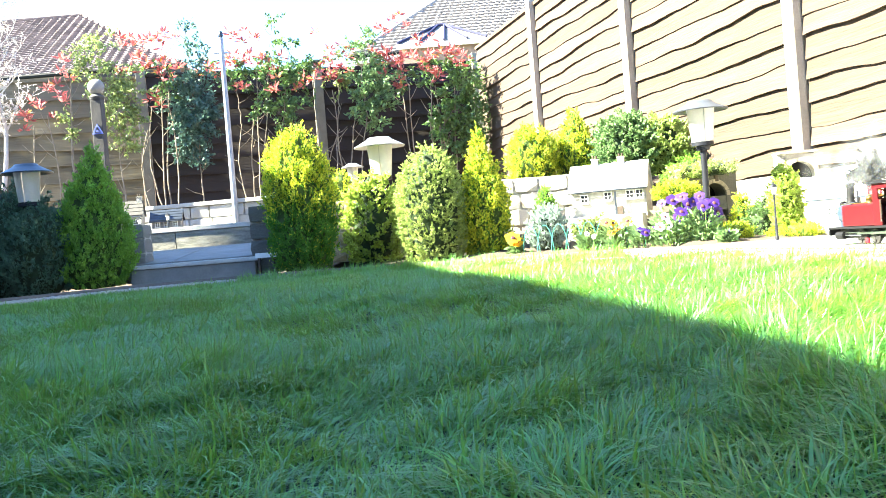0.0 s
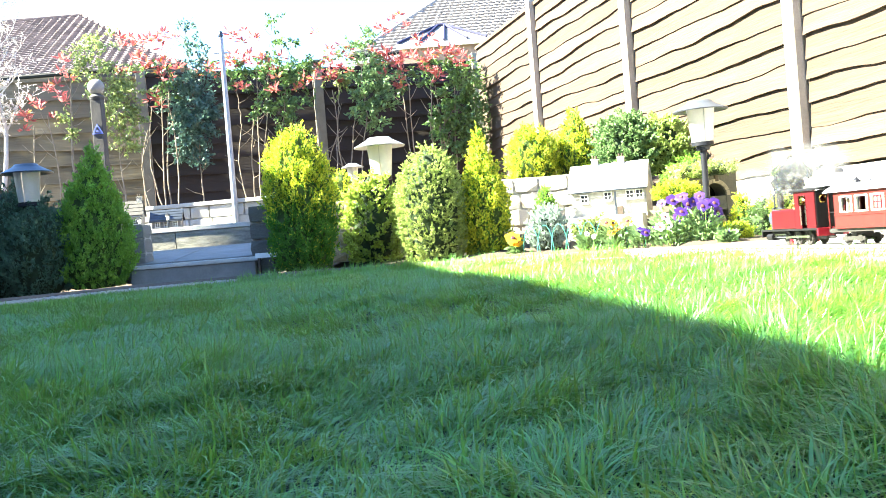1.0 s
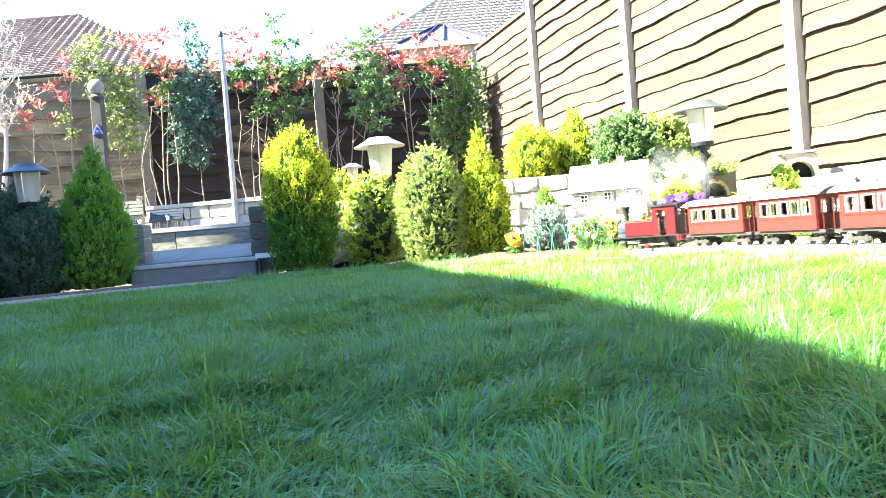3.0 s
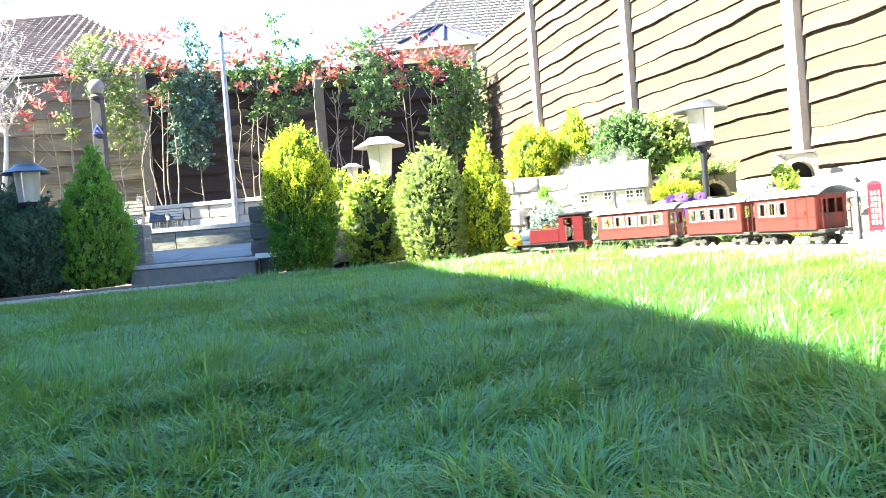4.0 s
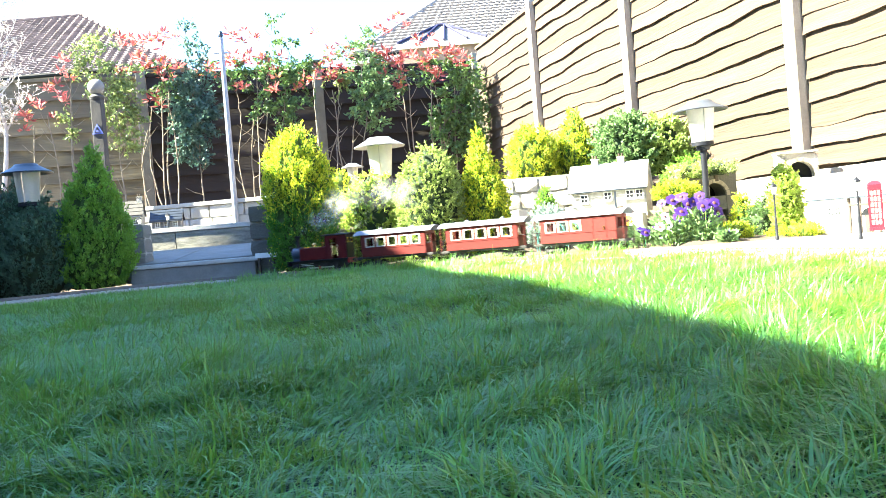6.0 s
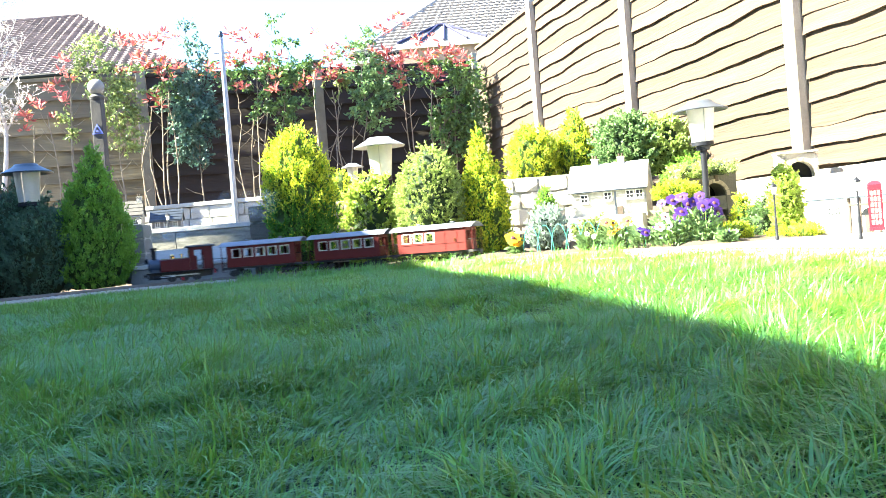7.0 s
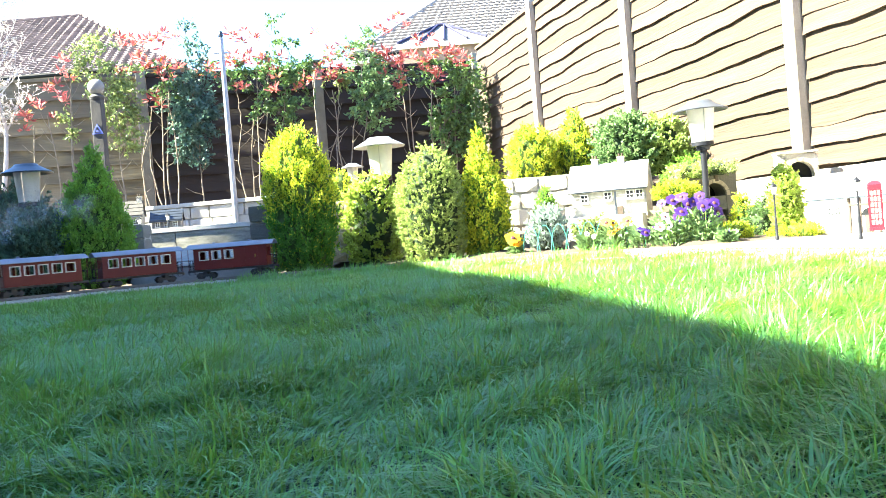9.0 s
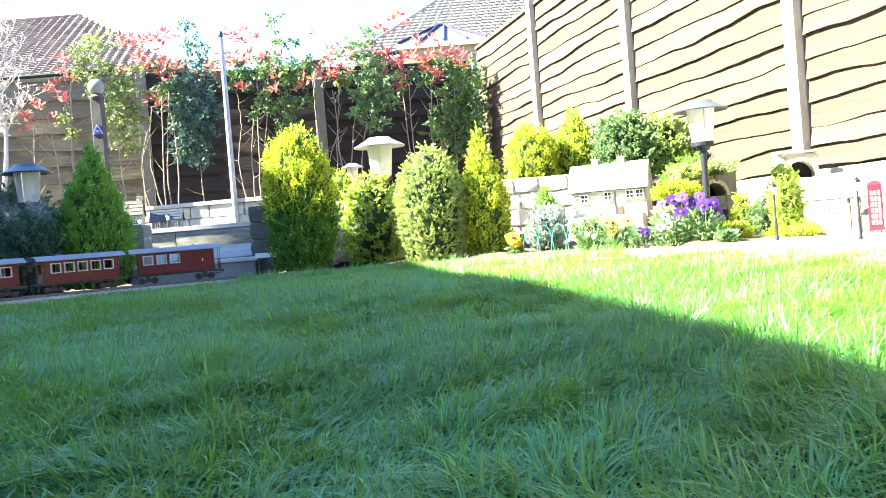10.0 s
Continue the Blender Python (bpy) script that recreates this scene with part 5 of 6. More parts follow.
coach_two = coach("passenger_coach", "red bogie coach with cream window frames and grey roof", 0.35, 5, False, "train coaches")
brake_coach = coach("brake_coach", "red brake coach with three windows and blank luggage side", 0.36, 3, True, "train coaches")


# steam: soft thin flakes, gathered in rigid puffs
def steam_material():
    m = bpy.data.materials.new("steam")
    m.use_nodes = True
    n, l = m.node_tree.nodes, m.node_tree.links
    at = n.new("ShaderNodeAttribute")
    at.attribute_name = "thin"
    tc = n.new("ShaderNodeTexCoord")
    nz = n.new("ShaderNodeTexNoise")
    nz.inputs["Scale"].default_value, nz.inputs["Detail"].default_value = 28, 4
    l.new(tc.outputs["Object"], nz.inputs["Vector"])
    mr = n.new("ShaderNodeMapRange")
    mr.inputs["From Min"].default_value, mr.inputs["From Max"].default_value, mr.inputs["To Max"].default_value = 0.36, 0.74, 0.25
    l.new(nz.outputs["Fac"], mr.inputs["Value"])
    mul = n.new("ShaderNodeMath")
    mul.operation = "MULTIPLY"
    l.new(at.outputs["Fac"], mul.inputs[0])
    l.new(mr.outputs[0], mul.inputs[1])
    df, tl, tp = n.new("ShaderNodeBsdfDiffuse"), n.new("ShaderNodeBsdfTranslucent"), n.new("ShaderNodeBsdfTransparent")
    df.inputs[0].default_value = tl.inputs[0].default_value = (0.88, 0.90, 0.93, 1)
    half, mix = n.new("ShaderNodeMixShader"), n.new("ShaderNodeMixShader")
    l.new(df.outputs[0], half.inputs[1])
    l.new(tl.outputs[0], half.inputs[2])
    l.new(mul.outputs[0], mix.inputs[0])
    l.new(tp.outputs[0], mix.inputs[1])
    l.new(half.outputs[0], mix.inputs[2])
    l.new(mix.outputs[0], n["Material Output"].inputs["Surface"])
    return m


STEAM = steam_material()


def puff(seed, size, n=5):
    """A puff of steam: thin curved flakes, thick in the middle and fading to their rims."""
    r = random.Random(seed)
    V, Fc, thin = [], [], []
    for k in range(n):
        c = Vector((r.gauss(0, 0.55), r.gauss(0, 0.40), r.gauss(0, 0.30))) * size
        rad = size * r.uniform(0.45, 0.95)
        q = Euler((radians(90 + r.uniform(-35, 35)), r.uniform(-0.6, 0.6), r.uniform(-0.7, 0.7))).to_matrix()
        base = len(V)
        V.append(tuple(c + q @ Vector((0, 0, rad * 0.25))))
        thin.append(1.0)
        for ring in (1, 2, 3):
            for i in range(14):
                a = 2 * math.pi * i / 14
                rr = rad * ring / 3 * (1 + 0.16 * math.sin(3 * a + k))
                V.append(tuple(c + q @ Vector((rr * math.cos(a), rr * math.sin(a), rad * 0.25 * (1 - (ring / 3) ** 2)))))
                thin.append((0.72, 0.30, 0.0)[ring - 1])
        for i in range(14):
            j = (i + 1) % 14
            Fc.append((base, base + 1 + i, base + 1 + j))
            for ring in (0, 14):
                Fc.append((base + 1 + ring + i, base + 15 + ring + i, base + 15 + ring + j, base + 1 + ring + j))
    ob = link_mesh("steam_puff", V, Fc, STEAM, smooth=True)
    at = ob.data.attributes.new("thin", "FLOAT", "POINT")
    at.data.foreach_set("value", thin)
    return tagged(ob, "thin white drifting puff of steam from the engine", "steam", "steam over the engine", "stuff")


# (seed, size, distance behind the chimney, rise)
PUFFS = [(puff(1, 0.040), 0.03, 0.045), (puff(2, 0.055), 0.09, 0.068), (puff(3, 0.070), 0.16, 0.095), (puff(4, 0.080), 0.24, 0.125), (puff(5, 0.090), 0.33, 0.155),
         (puff(6, 0.100), 0.43, 0.185), (puff(7, 0.105), 0.55, 0.21)]


# ---- lamps, poles, small things ----
def garden_lamp(x, y, z_top, z_foot, r, hat, label, tilt=0.0):
    """Lantern on a post: broad conical hat, frosted tapering glass, collar."""
    t = thing("garden_lamp", pose(x, y, z_foot, 0, tilt, 0), label, "garden lamp", "garden lamps")
    H = z_top - z_foot
    gh = r * 1.22
    bm = B()
    lathe(bm, [(r * 0.10, H), (r * 0.42, H - r * 0.02), (r * 0.50, H - r * 0.10), (r * 0.62, H - r * 0.17), (r, H - r * 0.36), (r * 0.98, H - r * 0.40), (r * 0.60, H - r * 0.26), (0.001, H - r * 0.22)], 28)
    part("hat", bm, hat, t, smooth=True)
    bm = B()
    lathe(bm, [(r * 0.46, H - r * 0.27), (r * 0.50, H - r * 0.30), (r * 0.38, H - r * 0.30 - gh), (r * 0.30, H - r * 0.32 - gh)], 24)
    part("glass", bm, M["lamp_glass"], t, "frosted white glass", smooth=True)
    bm = B()
    lathe(bm, [(r * 0.40, H - r * 0.30 - gh), (r * 0.40, H - r * 0.44 - gh), (r * 0.26, H - r * 0.46 - gh), (r * 0.24, H - r * 0.6 - gh), (r * 0.12, H - r * 0.62 - gh)], 20)
    part("collar", bm, M["lamp_dark"], t, smooth=True)
    bm = B()
    lathe(bm, [(r * 0.12, 0), (r * 0.115, H - r * 0.6 - gh)], 14)
    part("post", bm, M["lamp_dark"], t, smooth=True)
    bm = B()
    for k in range(3):
        a = k * 2.094 + 0.5
        tube(bm, [(r * 0.50 * math.cos(a), r * 0.50 * math.sin(a), H - r * 0.27), (r * 0.39 * math.cos(a), r * 0.39 * math.sin(a), H - r * 0.34 - gh)], r * 0.014, 5)
    part("cage_bar", bm, M["steel"], t)
    return t


garden_lamp(-2.17, 5.05, 0.81, 0.10, 0.135, M["lamp_hat"], "dark-hatted solar garden lamp with frosted glass, in shade")
garden_lamp(-0.325, 5.62, 0.860, 0.14, 0.152, M["lamp_silver"], "pale metal garden lamp with frosted glass, in sun")
garden_lamp(-0.66, 7.5, 0.875, 0.40, 0.09, M["lamp_silver"], "smaller pale garden lamp near the back fence")
garden_lamp(1.215, 4.32, 0.765, 0.12, 0.124, M["lamp_grey"], "tall sunlit garden lamp on a dark post")

t = thing("flagpole", pose(-1.5, 7.0, 0.43, 0, 0, 0), "slim galvanised pole with a small finial and cross arm", "pole")
bm = B()
lathe(bm, [(0.030, 0), (0.030, 0.01), (0.022, 0.012), (0.0205, 0.7), (0.016, 1.40)], 14)
part("shaft", bm, M["steelpole"], t, smooth=True)
bm = B()
lathe(bm, [(0.006, 1.40), (0.018, 1.412), (0.018, 1.428), (0.014, 1.444), (0.002, 1.452)], 12)
part("finial", bm, M["lamp_hat"], t, smooth=True)
bm = B()
tube(bm, [(-0.06, 0, 1.29), (0.06, 0, 1.285)], 0.005, 6)
part("cross_arm", bm, M["steelpole"], t)

t = thing("ball_post", pose(-2.445, 7.0, 0.3), "dark timber post with a grey ball finial and warning sign", "post")
bm = B()
box(bm, -0.04, 0.04, -0.04, 0.04, 0, 1.16)
part("post", bm, M["postblack"], t, bevel=0.006)
bm = B()
lathe(bm, [(0.05, 1.155), (0.055, 1.17), (0.04, 1.185), (0.028, 1.195)], 16)
part("collar", bm, M["postblack"], t, smooth=True)
bm = B()
bmesh.ops.create_uvsphere(bm, u_segments=24, v_segments=14, radius=0.060, matrix=pose(0, 0, 1.245))
part("ball", bm, M["ball"], t, "grey ball finial", smooth=True)
bm = B()
vs = [bm.verts.new(p) for p in ((-0.042, -0.046, 0.895), (0.042, -0.046, 0.895), (0, -0.046, 0.972), (-0.042, -0.041, 0.895), (0.042, -0.041, 0.895), (0, -0.041, 0.972))]
for f in ((0, 1, 2), (5, 4, 3), (0, 3, 4, 1), (1, 4, 5, 2), (2, 5, 3, 0)):
    bm.faces.new([vs[i] for i in f])
sign = part("warning_sign", bm, M["sign_blue"], t, "small blue and white triangular sign")
bm = B()
vs = [bm.verts.new(p) for p in ((-0.026, -0.0475, 0.904), (0.026, -0.0475, 0.904), (0, -0.0475, 0.952))]
bm.faces.new(vs)
bmesh.ops.solidify(bm, geom=bm.faces[:], thickness=0.001)
inner = part("sign_face", bm, M["white"], sign)
bm = B()
box(bm, -0.013, 0.013, -0.050, -0.0485, 0.909, 0.914)
box(bm, -0.009, 0.009, -0.050, -0.0485, 0.918, 0.924)
part("sign_bar", bm, M["sign_blue"], sign)

t = thing("bench", pose(-0.94, 5.06, 0.118), "tiny pale-topped model bench beside the pier", "model bench")
bm = B()
box(bm, -0.056, 0.056, -0.02, 0.03, 0.092, 0.118)
part("seat", bm, M["white"], t, bevel=0.002)
for x in (-0.046, 0.038):
    bm = B()
    box(bm, x, x + 0.010, -0.015, 0.025, 0, 0.092)
    part("leg", bm, M["timber"], t)
bm = B()
box(bm, -0.04, 0.04, -0.005, 0.010, 0.006, 0.014)
part("stretcher", bm, M["timber"], t)


# ---- model village ----
def model_house(name, m, w, dp, h, rise, label, wins, chimneys=(), over=0.012, door=None, wall=None, roofmat=None, win=(0.034, 0.036)):
    """wins: (x, z) of window centres on the front; the front looks along -y."""
    t = thing(name, m, label, "model building", "model village")
    wall, roofmat = wall or M["modelwall"], roofmat or M["slate"]
    bm = B()
    box(bm, -w / 2, w / 2, 0.004, dp, 0, h)
    vs = [bm.verts.new(p) for p in ((-w / 2, 0.004, h), (-w / 2, dp, h), (-w / 2, dp / 2, h + rise - 0.004), (w / 2, 0.004, h), (w / 2, dp, h), (w / 2, dp / 2, h + rise - 0.004))]
    bm.faces.new((vs[0], vs[1], vs[2])), bm.faces.new((vs[3], vs[5], vs[4])), bm.faces.new((vs[0], vs[2], vs[5], vs[3])), bm.faces.new((vs[1], vs[4], vs[5], vs[2]))
    part("wall", bm, wall, t)
    for s in (-1, 1):
        bm = B()
        y_out = -over if s < 0 else dp + over
        z_out = h - rise * over / (dp / 2)
        vs = [bm.verts.new(p) for p in ((-w / 2 - over, y_out, z_out), (w / 2 + over, y_out, z_out), (w / 2 + over, dp / 2, h + rise), (-w / 2 - over, dp / 2, h + rise))]
        f = bm.faces.new(vs)
        e = bmesh.ops.extrude_face_region(bm, geom=[f])
        bmesh.ops.translate(bm, verts=[v for v in e["geom"] if isinstance(v, bmesh.types.BMVert)], vec=(0, 0, 0.007))
        slope = part("roof_slope", bm, roofmat, t)
        if s < 0:
            rows = max(4, int(math.hypot(dp / 2, rise) / 0.022))
            for k in range(rows):
                f0, f1 = k / rows, (k + 0.96) / rows
                bm = B()
                ya, yb = y_out + (dp / 2 - y_out) * f0, y_out + (dp / 2 - y_out) * f1
                za, zb = z_out + (h + rise - z_out) * f0 + 0.0115, z_out + (h + rise - z_out) * f1 + 0.0085
                vs = [bm.verts.new(p) for p in ((-w / 2 - over, ya, za), (w / 2 + over, ya, za), (w / 2 + over, yb, zb), (-w / 2 - over, yb, zb))]
                f = bm.faces.new(vs)
                e = bmesh.ops.extrude_face_region(bm, geom=[f])
                bmesh.ops.translate(bm, verts=[v for v in e["geom"] if isinstance(v, bmesh.types.BMVert)], vec=(0, 0, -0.003))
                part("slate_course", bm, roofmat, slope)
    bm = B()
    tube(bm, [(-w / 2 - over, -over - 0.004, h - rise * over / (dp / 2) - 0.001), (w / 2 + over, -over - 0.004, h - rise * over / (dp / 2) - 0.001)], 0.0035, 6)
    part("gutter", bm, M["lamp_hat"], t)
    for x, z in wins:
        bm = B()
        ring_frame(bm, x - win[0] / 2, x + win[0] / 2, z - win[1] / 2, z + win[1] / 2, -0.004, 0.0035, 0.004)
        box(bm, x - 0.0015, x + 0.0015, -0.003, 0.0, z - win[1] / 2, z + win[1] / 2)
        box(bm, x - win[0] / 2, x + win[0] / 2, -0.003, 0.0, z - 0.0015, z + 0.0015)
        fr = part("window", bm, M["white"], t, "white window frame with glazing bars")
        bm = B()
        box(bm, x - win[0] / 2, x + win[0] / 2, 0.0005, 0.0035, z - win[1] / 2, z + win[1] / 2)
        part("pane", bm, M["modeldark"], fr, "dark pane")
        bm = B()
        box(bm, x - win[0] / 2 - 0.006, x + win[0] / 2 + 0.006, -0.009, 0.0035, z - win[1] / 2 - 0.010, z - win[1] / 2 - 0.005)
        part("sill", bm, M["cap"], fr)
    if door is not None:
        bm = B()
        box(bm, door - 0.016, door + 0.016, -0.003, 0.0035, 0, 0.072)
        part("door", bm, M["timber"], t, bevel=0.001)
    for x in chimneys:
        bm = B()
        box(bm, x - 0.017, x + 0.017, dp / 2 - 0.014, dp / 2 + 0.014, h + rise - 0.03, h + rise + 0.035)
        box(bm, x - 0.020, x + 0.020, dp / 2 - 0.017, dp / 2 + 0.017, h + rise + 0.029, h + rise + 0.036)
        stack = part("chimney", bm, wall, t)
        for q in (-0.008, 0.008):
            bm = B()
            lathe(bm, [(0.006, 0), (0.005, 0.018), (0.0035, 0.018)], 10, pose(x + q, dp / 2, h + rise + 0.036))
            part("chimney_pot", bm, M["timber"], stack)
    return t


# station building, cottage row, right-hand cottage
station = model_house("station_building", pose(0.885, 4.99, 0.255, 0, 0, -21), 0.395, 0.20, 0.175, 0.125, "long pale stone model station with slate roof and two chimneys",
                      [(-0.125, 0.125), (0.0, 0.130), (0.115, 0.130), (0.165, 0.130)], (-0.075, 0.065), 0.012, 0.06)
bm = B()
box(bm, 0.040, 0.050, -0.035, -0.025, 0, 0.150)
part("canopy_post", bm, M["lamp_hat"], station)
bm = B()
box(bm, -0.195, 0.195, -0.14, -0.004, -0.10, 0.028)
part("platform", bm, M["cap"], station, "pale stone platform", bevel=0.004)
model_house("cottage", pose(-2.12, 6.52, 0.43, 0, 0, 6), 0.15, 0.11, 0.14, 0.085, "small grey stone model cottage with white windows", [(-0.035, 0.085), (0.035, 0.085), (-0.035, 0.035)], (0.06,), wall=M["modelwall"], roofmat=M["postblack"], win=(0.026, 0.03))
model_house("cottage_row", pose(-1.90, 6.60, 0.43, 0, 0, 6), 0.20, 0.10, 0.09, 0.06, "low grey stone model cottages with white windows", [(-0.06, 0.055), (0.0, 0.055), (0.06, 0.055)], wall=M["ball"], roofmat=M["lamp_hat"], win=(0.026, 0.03))
rc = model_house("timbered_cottage", pose(1.78, 3.92, 0.12, 0, 0, -60), 0.60, 0.26, 0.160, 0.095, "white timber-framed model inn with pale roof",
                 [(-0.20, 0.095), (-0.165, 0.095), (0.12, 0.095)], (0.15,), 0.014, -0.02, wall=M["white"], roofmat=M["slate"], win=(0.022, 0.034))
for x in (-0.11, -0.06, 0.03, 0.08):
    bm = B()
    box(bm, x - 0.005, x + 0.005, -0.002, 0.0035, 0.0, 0.148)
    part("timber_post", bm, M["timber"], rc)
bm = B()
box(bm, -0.11, 0.08, -0.003, 0.0035, 0.112, 0.121)
part("timber_beam", bm, M["timber"], rc)
bm = B()
for k in range(12):
    a0, a1 = math.pi * k / 12, math.pi * (k + 1) / 12
    vs = [bm.verts.new((0.03 * math.cos(a) - 0.02, -0.003, 0.07 + 0.03 * math.sin(a))) for a in (a0, a1)] + [bm.verts.new((-0.02, -0.003, 0.07))]
    bm.faces.new(vs)
bmesh.ops.solidify(bm, geom=bm.faces[:], thickness=0.002)
part("arch_window", bm, M["modeldark"], rc)


def model_bridge(m, w, h, dp, arches, label, material, seed):
    """A stone bridge face with arched openings that go through it."""
    t = thing("model_bridge", m, label, "model bridge", "model village")
    bm = B()
    n = 40
    xs = [-w / 2 + w * i / n for i in range(n + 1)]

    def under(x):
        z = 0.0
        for c, r, s in arches:
            if abs(x - c) < r:
                z = max(z, s + math.sqrt(r * r - (x - c) ** 2))
        return z

    rows = [[bm.verts.new((x, y, zz)) for y in (0, dp) for zz in (under(x), h + 0.012 * math.sin(9 * x + seed))] for x in xs]
    for a, b in zip(rows, rows[1:]):
        bm.faces.new((a[0], b[0], b[1], a[1]))
        bm.faces.new((a[2], a[3], b[3], b[2]))
        bm.faces.new((a[1], b[1], b[3], a[3]))
        bm.faces.new((a[0], a[2], b[2], b[0]))
    for a in (rows[0], rows[-1]):
        bm.faces.new((a[0], a[1], a[3], a[2]))
    body = part("masonry", bm, material, t)
    for c, r, s in arches:
        for k in range(9):
            a0, a1 = math.pi * (k + 0.06) / 9, math.pi * (k + 0.94) / 9
            bm = B()
            pts = [(c + q * math.cos(a), s + q * math.sin(a)) for a, q in ((a0, r - 0.001), (a1, r - 0.001), (a1, r + 0.018), (a0, r + 0.018))]
            f = bm.faces.new([bm.verts.new((x, -0.006, z)) for x, z in pts])
            e = bmesh.ops.extrude_face_region(bm, geom=[f])
            bmesh.ops.translate(bm, verts=[v for v in e["geom"] if isinstance(v, bmesh.types.BMVert)], vec=(0, 0.016, 0))
            part("arch_stone", bm, M["sandstone"], body)
    bm = B()
    box(bm, -w / 2 - 0.004, w / 2 + 0.004, -0.01, dp + 0.01, h + 0.010, h + 0.022)
    part("coping", bm, material, t, bevel=0.003)
    return t


bridge = model_bridge(pose(1.36, 4.78, 0.10, 0, 0, 17), 0.32, 0.36, 0.10, [(0.030, 0.068, 0.235), (0.020, 0.045, 0.10)], "rough stone model bridge with two dark arches", M["stone"], 1)
bm = B()
box(bm, -0.045, 0.105, 0.004, 0.096, 0.165, 0.236)
part("deck", bm, M["stone"], bridge, "stone deck between the two arches", bevel=0.003)
# black sheet behind the openings, in place of the shade inside them
bm = B()
box(bm, -0.060, 0.120, 0.101, 0.109, 0.0, 0.33)
part("tunnel_back", bm, M["archshade"], bridge, "black panel painted as the shade inside the arches")
portal = model_bridge(pose(1.745, 4.60, 0.12, 0, 0, -6), 0.19, 0.375, 0.08, [(0.01, 0.072, 0.275)], "pale stone model tunnel mouth with a dark round arch", M["modelwall"], 2)
bm = B()
box(bm, -0.10, 0.12, -0.035, -0.008, 0.0, 0.265)
part("parapet", bm, M["white"], portal, "white rendered wall before the arch", bevel=0.004)
# the same black stand-in for shade, behind the round arch
bm = B()
box(bm, -0.05, 0.09, 0.07, 0.078, 0.0, 0.36)
part("tunnel_back", bm, M["archshade"], portal, "black panel painted as the shade inside the tunnel mouth")


def model_lamp(x, y, z, h, label):
    t = thing("model_street_lamp", pose(x, y, z), label, "model street lamp", "model street lamps")
    bm = B()
    lathe(bm, [(0.008, 0), (0.008, 0.012), (0.0062, 0.016), (0.0055, h * 0.35), (0.006, h * 0.37), (0.0042, h * 0.40), (0.0036, h - 0.035)], 12)
    part("post", bm, M["lamp_dark"], t, smooth=True)
    bm = B()
    lathe(bm, [(0.008, h - 0.036), (0.014, h - 0.006), (0.001, h - 0.006)], 6)
    part("lantern", bm, M["lamp_glass"], t)
    bm = B()
    lathe(bm, [(0.018, h - 0.006), (0.014, h + 0.001), (0.004, h + 0.009), (0.001, h + 0.015)], 6)
    part("cap", bm, M["lamp_dark"], t)
    bm = B()
    tube(bm, [(-0.011, 0, h - 0.034), (0.011, 0, h - 0.034)], 0.0015, 5)
    part("ladder_bar", bm, M["lamp_dark"], t)
    return t


model_lamp(1.372, 3.9, 0.118, 0.225, "grey model street lamp by the line")
model_lamp(1.45, 3.3, 0.118, 0.205, "grey model street lamp near the telephone box")
model_lamp(1.585, 3.3, 0.118, 0.235, "grey model street lamp at the roadside")
model_lamp(-2.02, 6.40, 0.44, 0.09, "tiny model street lamp before the cottages")
model_lamp(-1.83, 6.40, 0.44, 0.10, "tiny model street lamp before the cottages")

t = thing("telephone_box", pose(1.565, 3.42, 0.14, 0, 0, -25), "red model telephone box with small panes", "model telephone box", "model village")
bm = B()
box(bm, -0.026, 0.026, -0.026, 0.026, 0, 0.012)
box(bm, -0.024, 0.024, -0.024, 0.024, 0.150, 0.166)
part("base_and_head", bm, M["bright_red"], t, bevel=0.001)
bm = B()
lathe(bm, [(0.034, 0.166), (0.028, 0.174), (0.012, 0.180), (0.001, 0.181)], 4, pose(0, 0, 0, 0, 0, 45))
part("domed_top", bm, M["bright_red"], t)
for k in range(4):
    bm = B()
    xs = [-0.022, -0.017, -0.0065, -0.005, 0.005, 0.0065, 0.017, 0.022]
    zs = [0.012] + [0.022 + 0.021 * i + (0.0 if q == 0 else 0.018) for i in range(6) for q in (0, 1)] + [0.150]
    pierced(bm, xs, zs, [(i, j) for i in (1, 3, 5) for j in range(1, 13, 2)], -0.024, -0.020, Matrix.Rotation(k * math.pi / 2, 4, "Z"))
    side = part("glazed_side", bm, M["bright_red"], t)
    bm = B()
    box(bm, -0.018, 0.018, -0.0215, -0.0205, 0.020, 0.146, Matrix.Rotation(k * math.pi / 2, 4, "Z"))
    part("pane", bm, M["lamp_glass"], side, "pale pane")

# hoop edging of green wire
t = thing("hoop_edging", pose(0, 0, 0), "low green wire hoop edging beside the flowers", "lawn edging")
for k in range(8):
    f = k / 8
    a, b = Vector((0.40 + 0.52 * f, 4.74 - 0.36 * f, 0.11)), Vector((0.40 + 0.52 * (f + 0.15), 4.74 - 0.36 * (f + 0.15), 0.11))
    bm = B()
    tube(bm, [a.lerp(b, 0.5 - 0.5 * math.cos(math.pi * q / 12)) + Vector((0, 0, 0.15 * math.sin(math.pi * q / 12))) for q in range(13)], 0.0022, 6)
    part("hoop", bm, M["wire"], t)


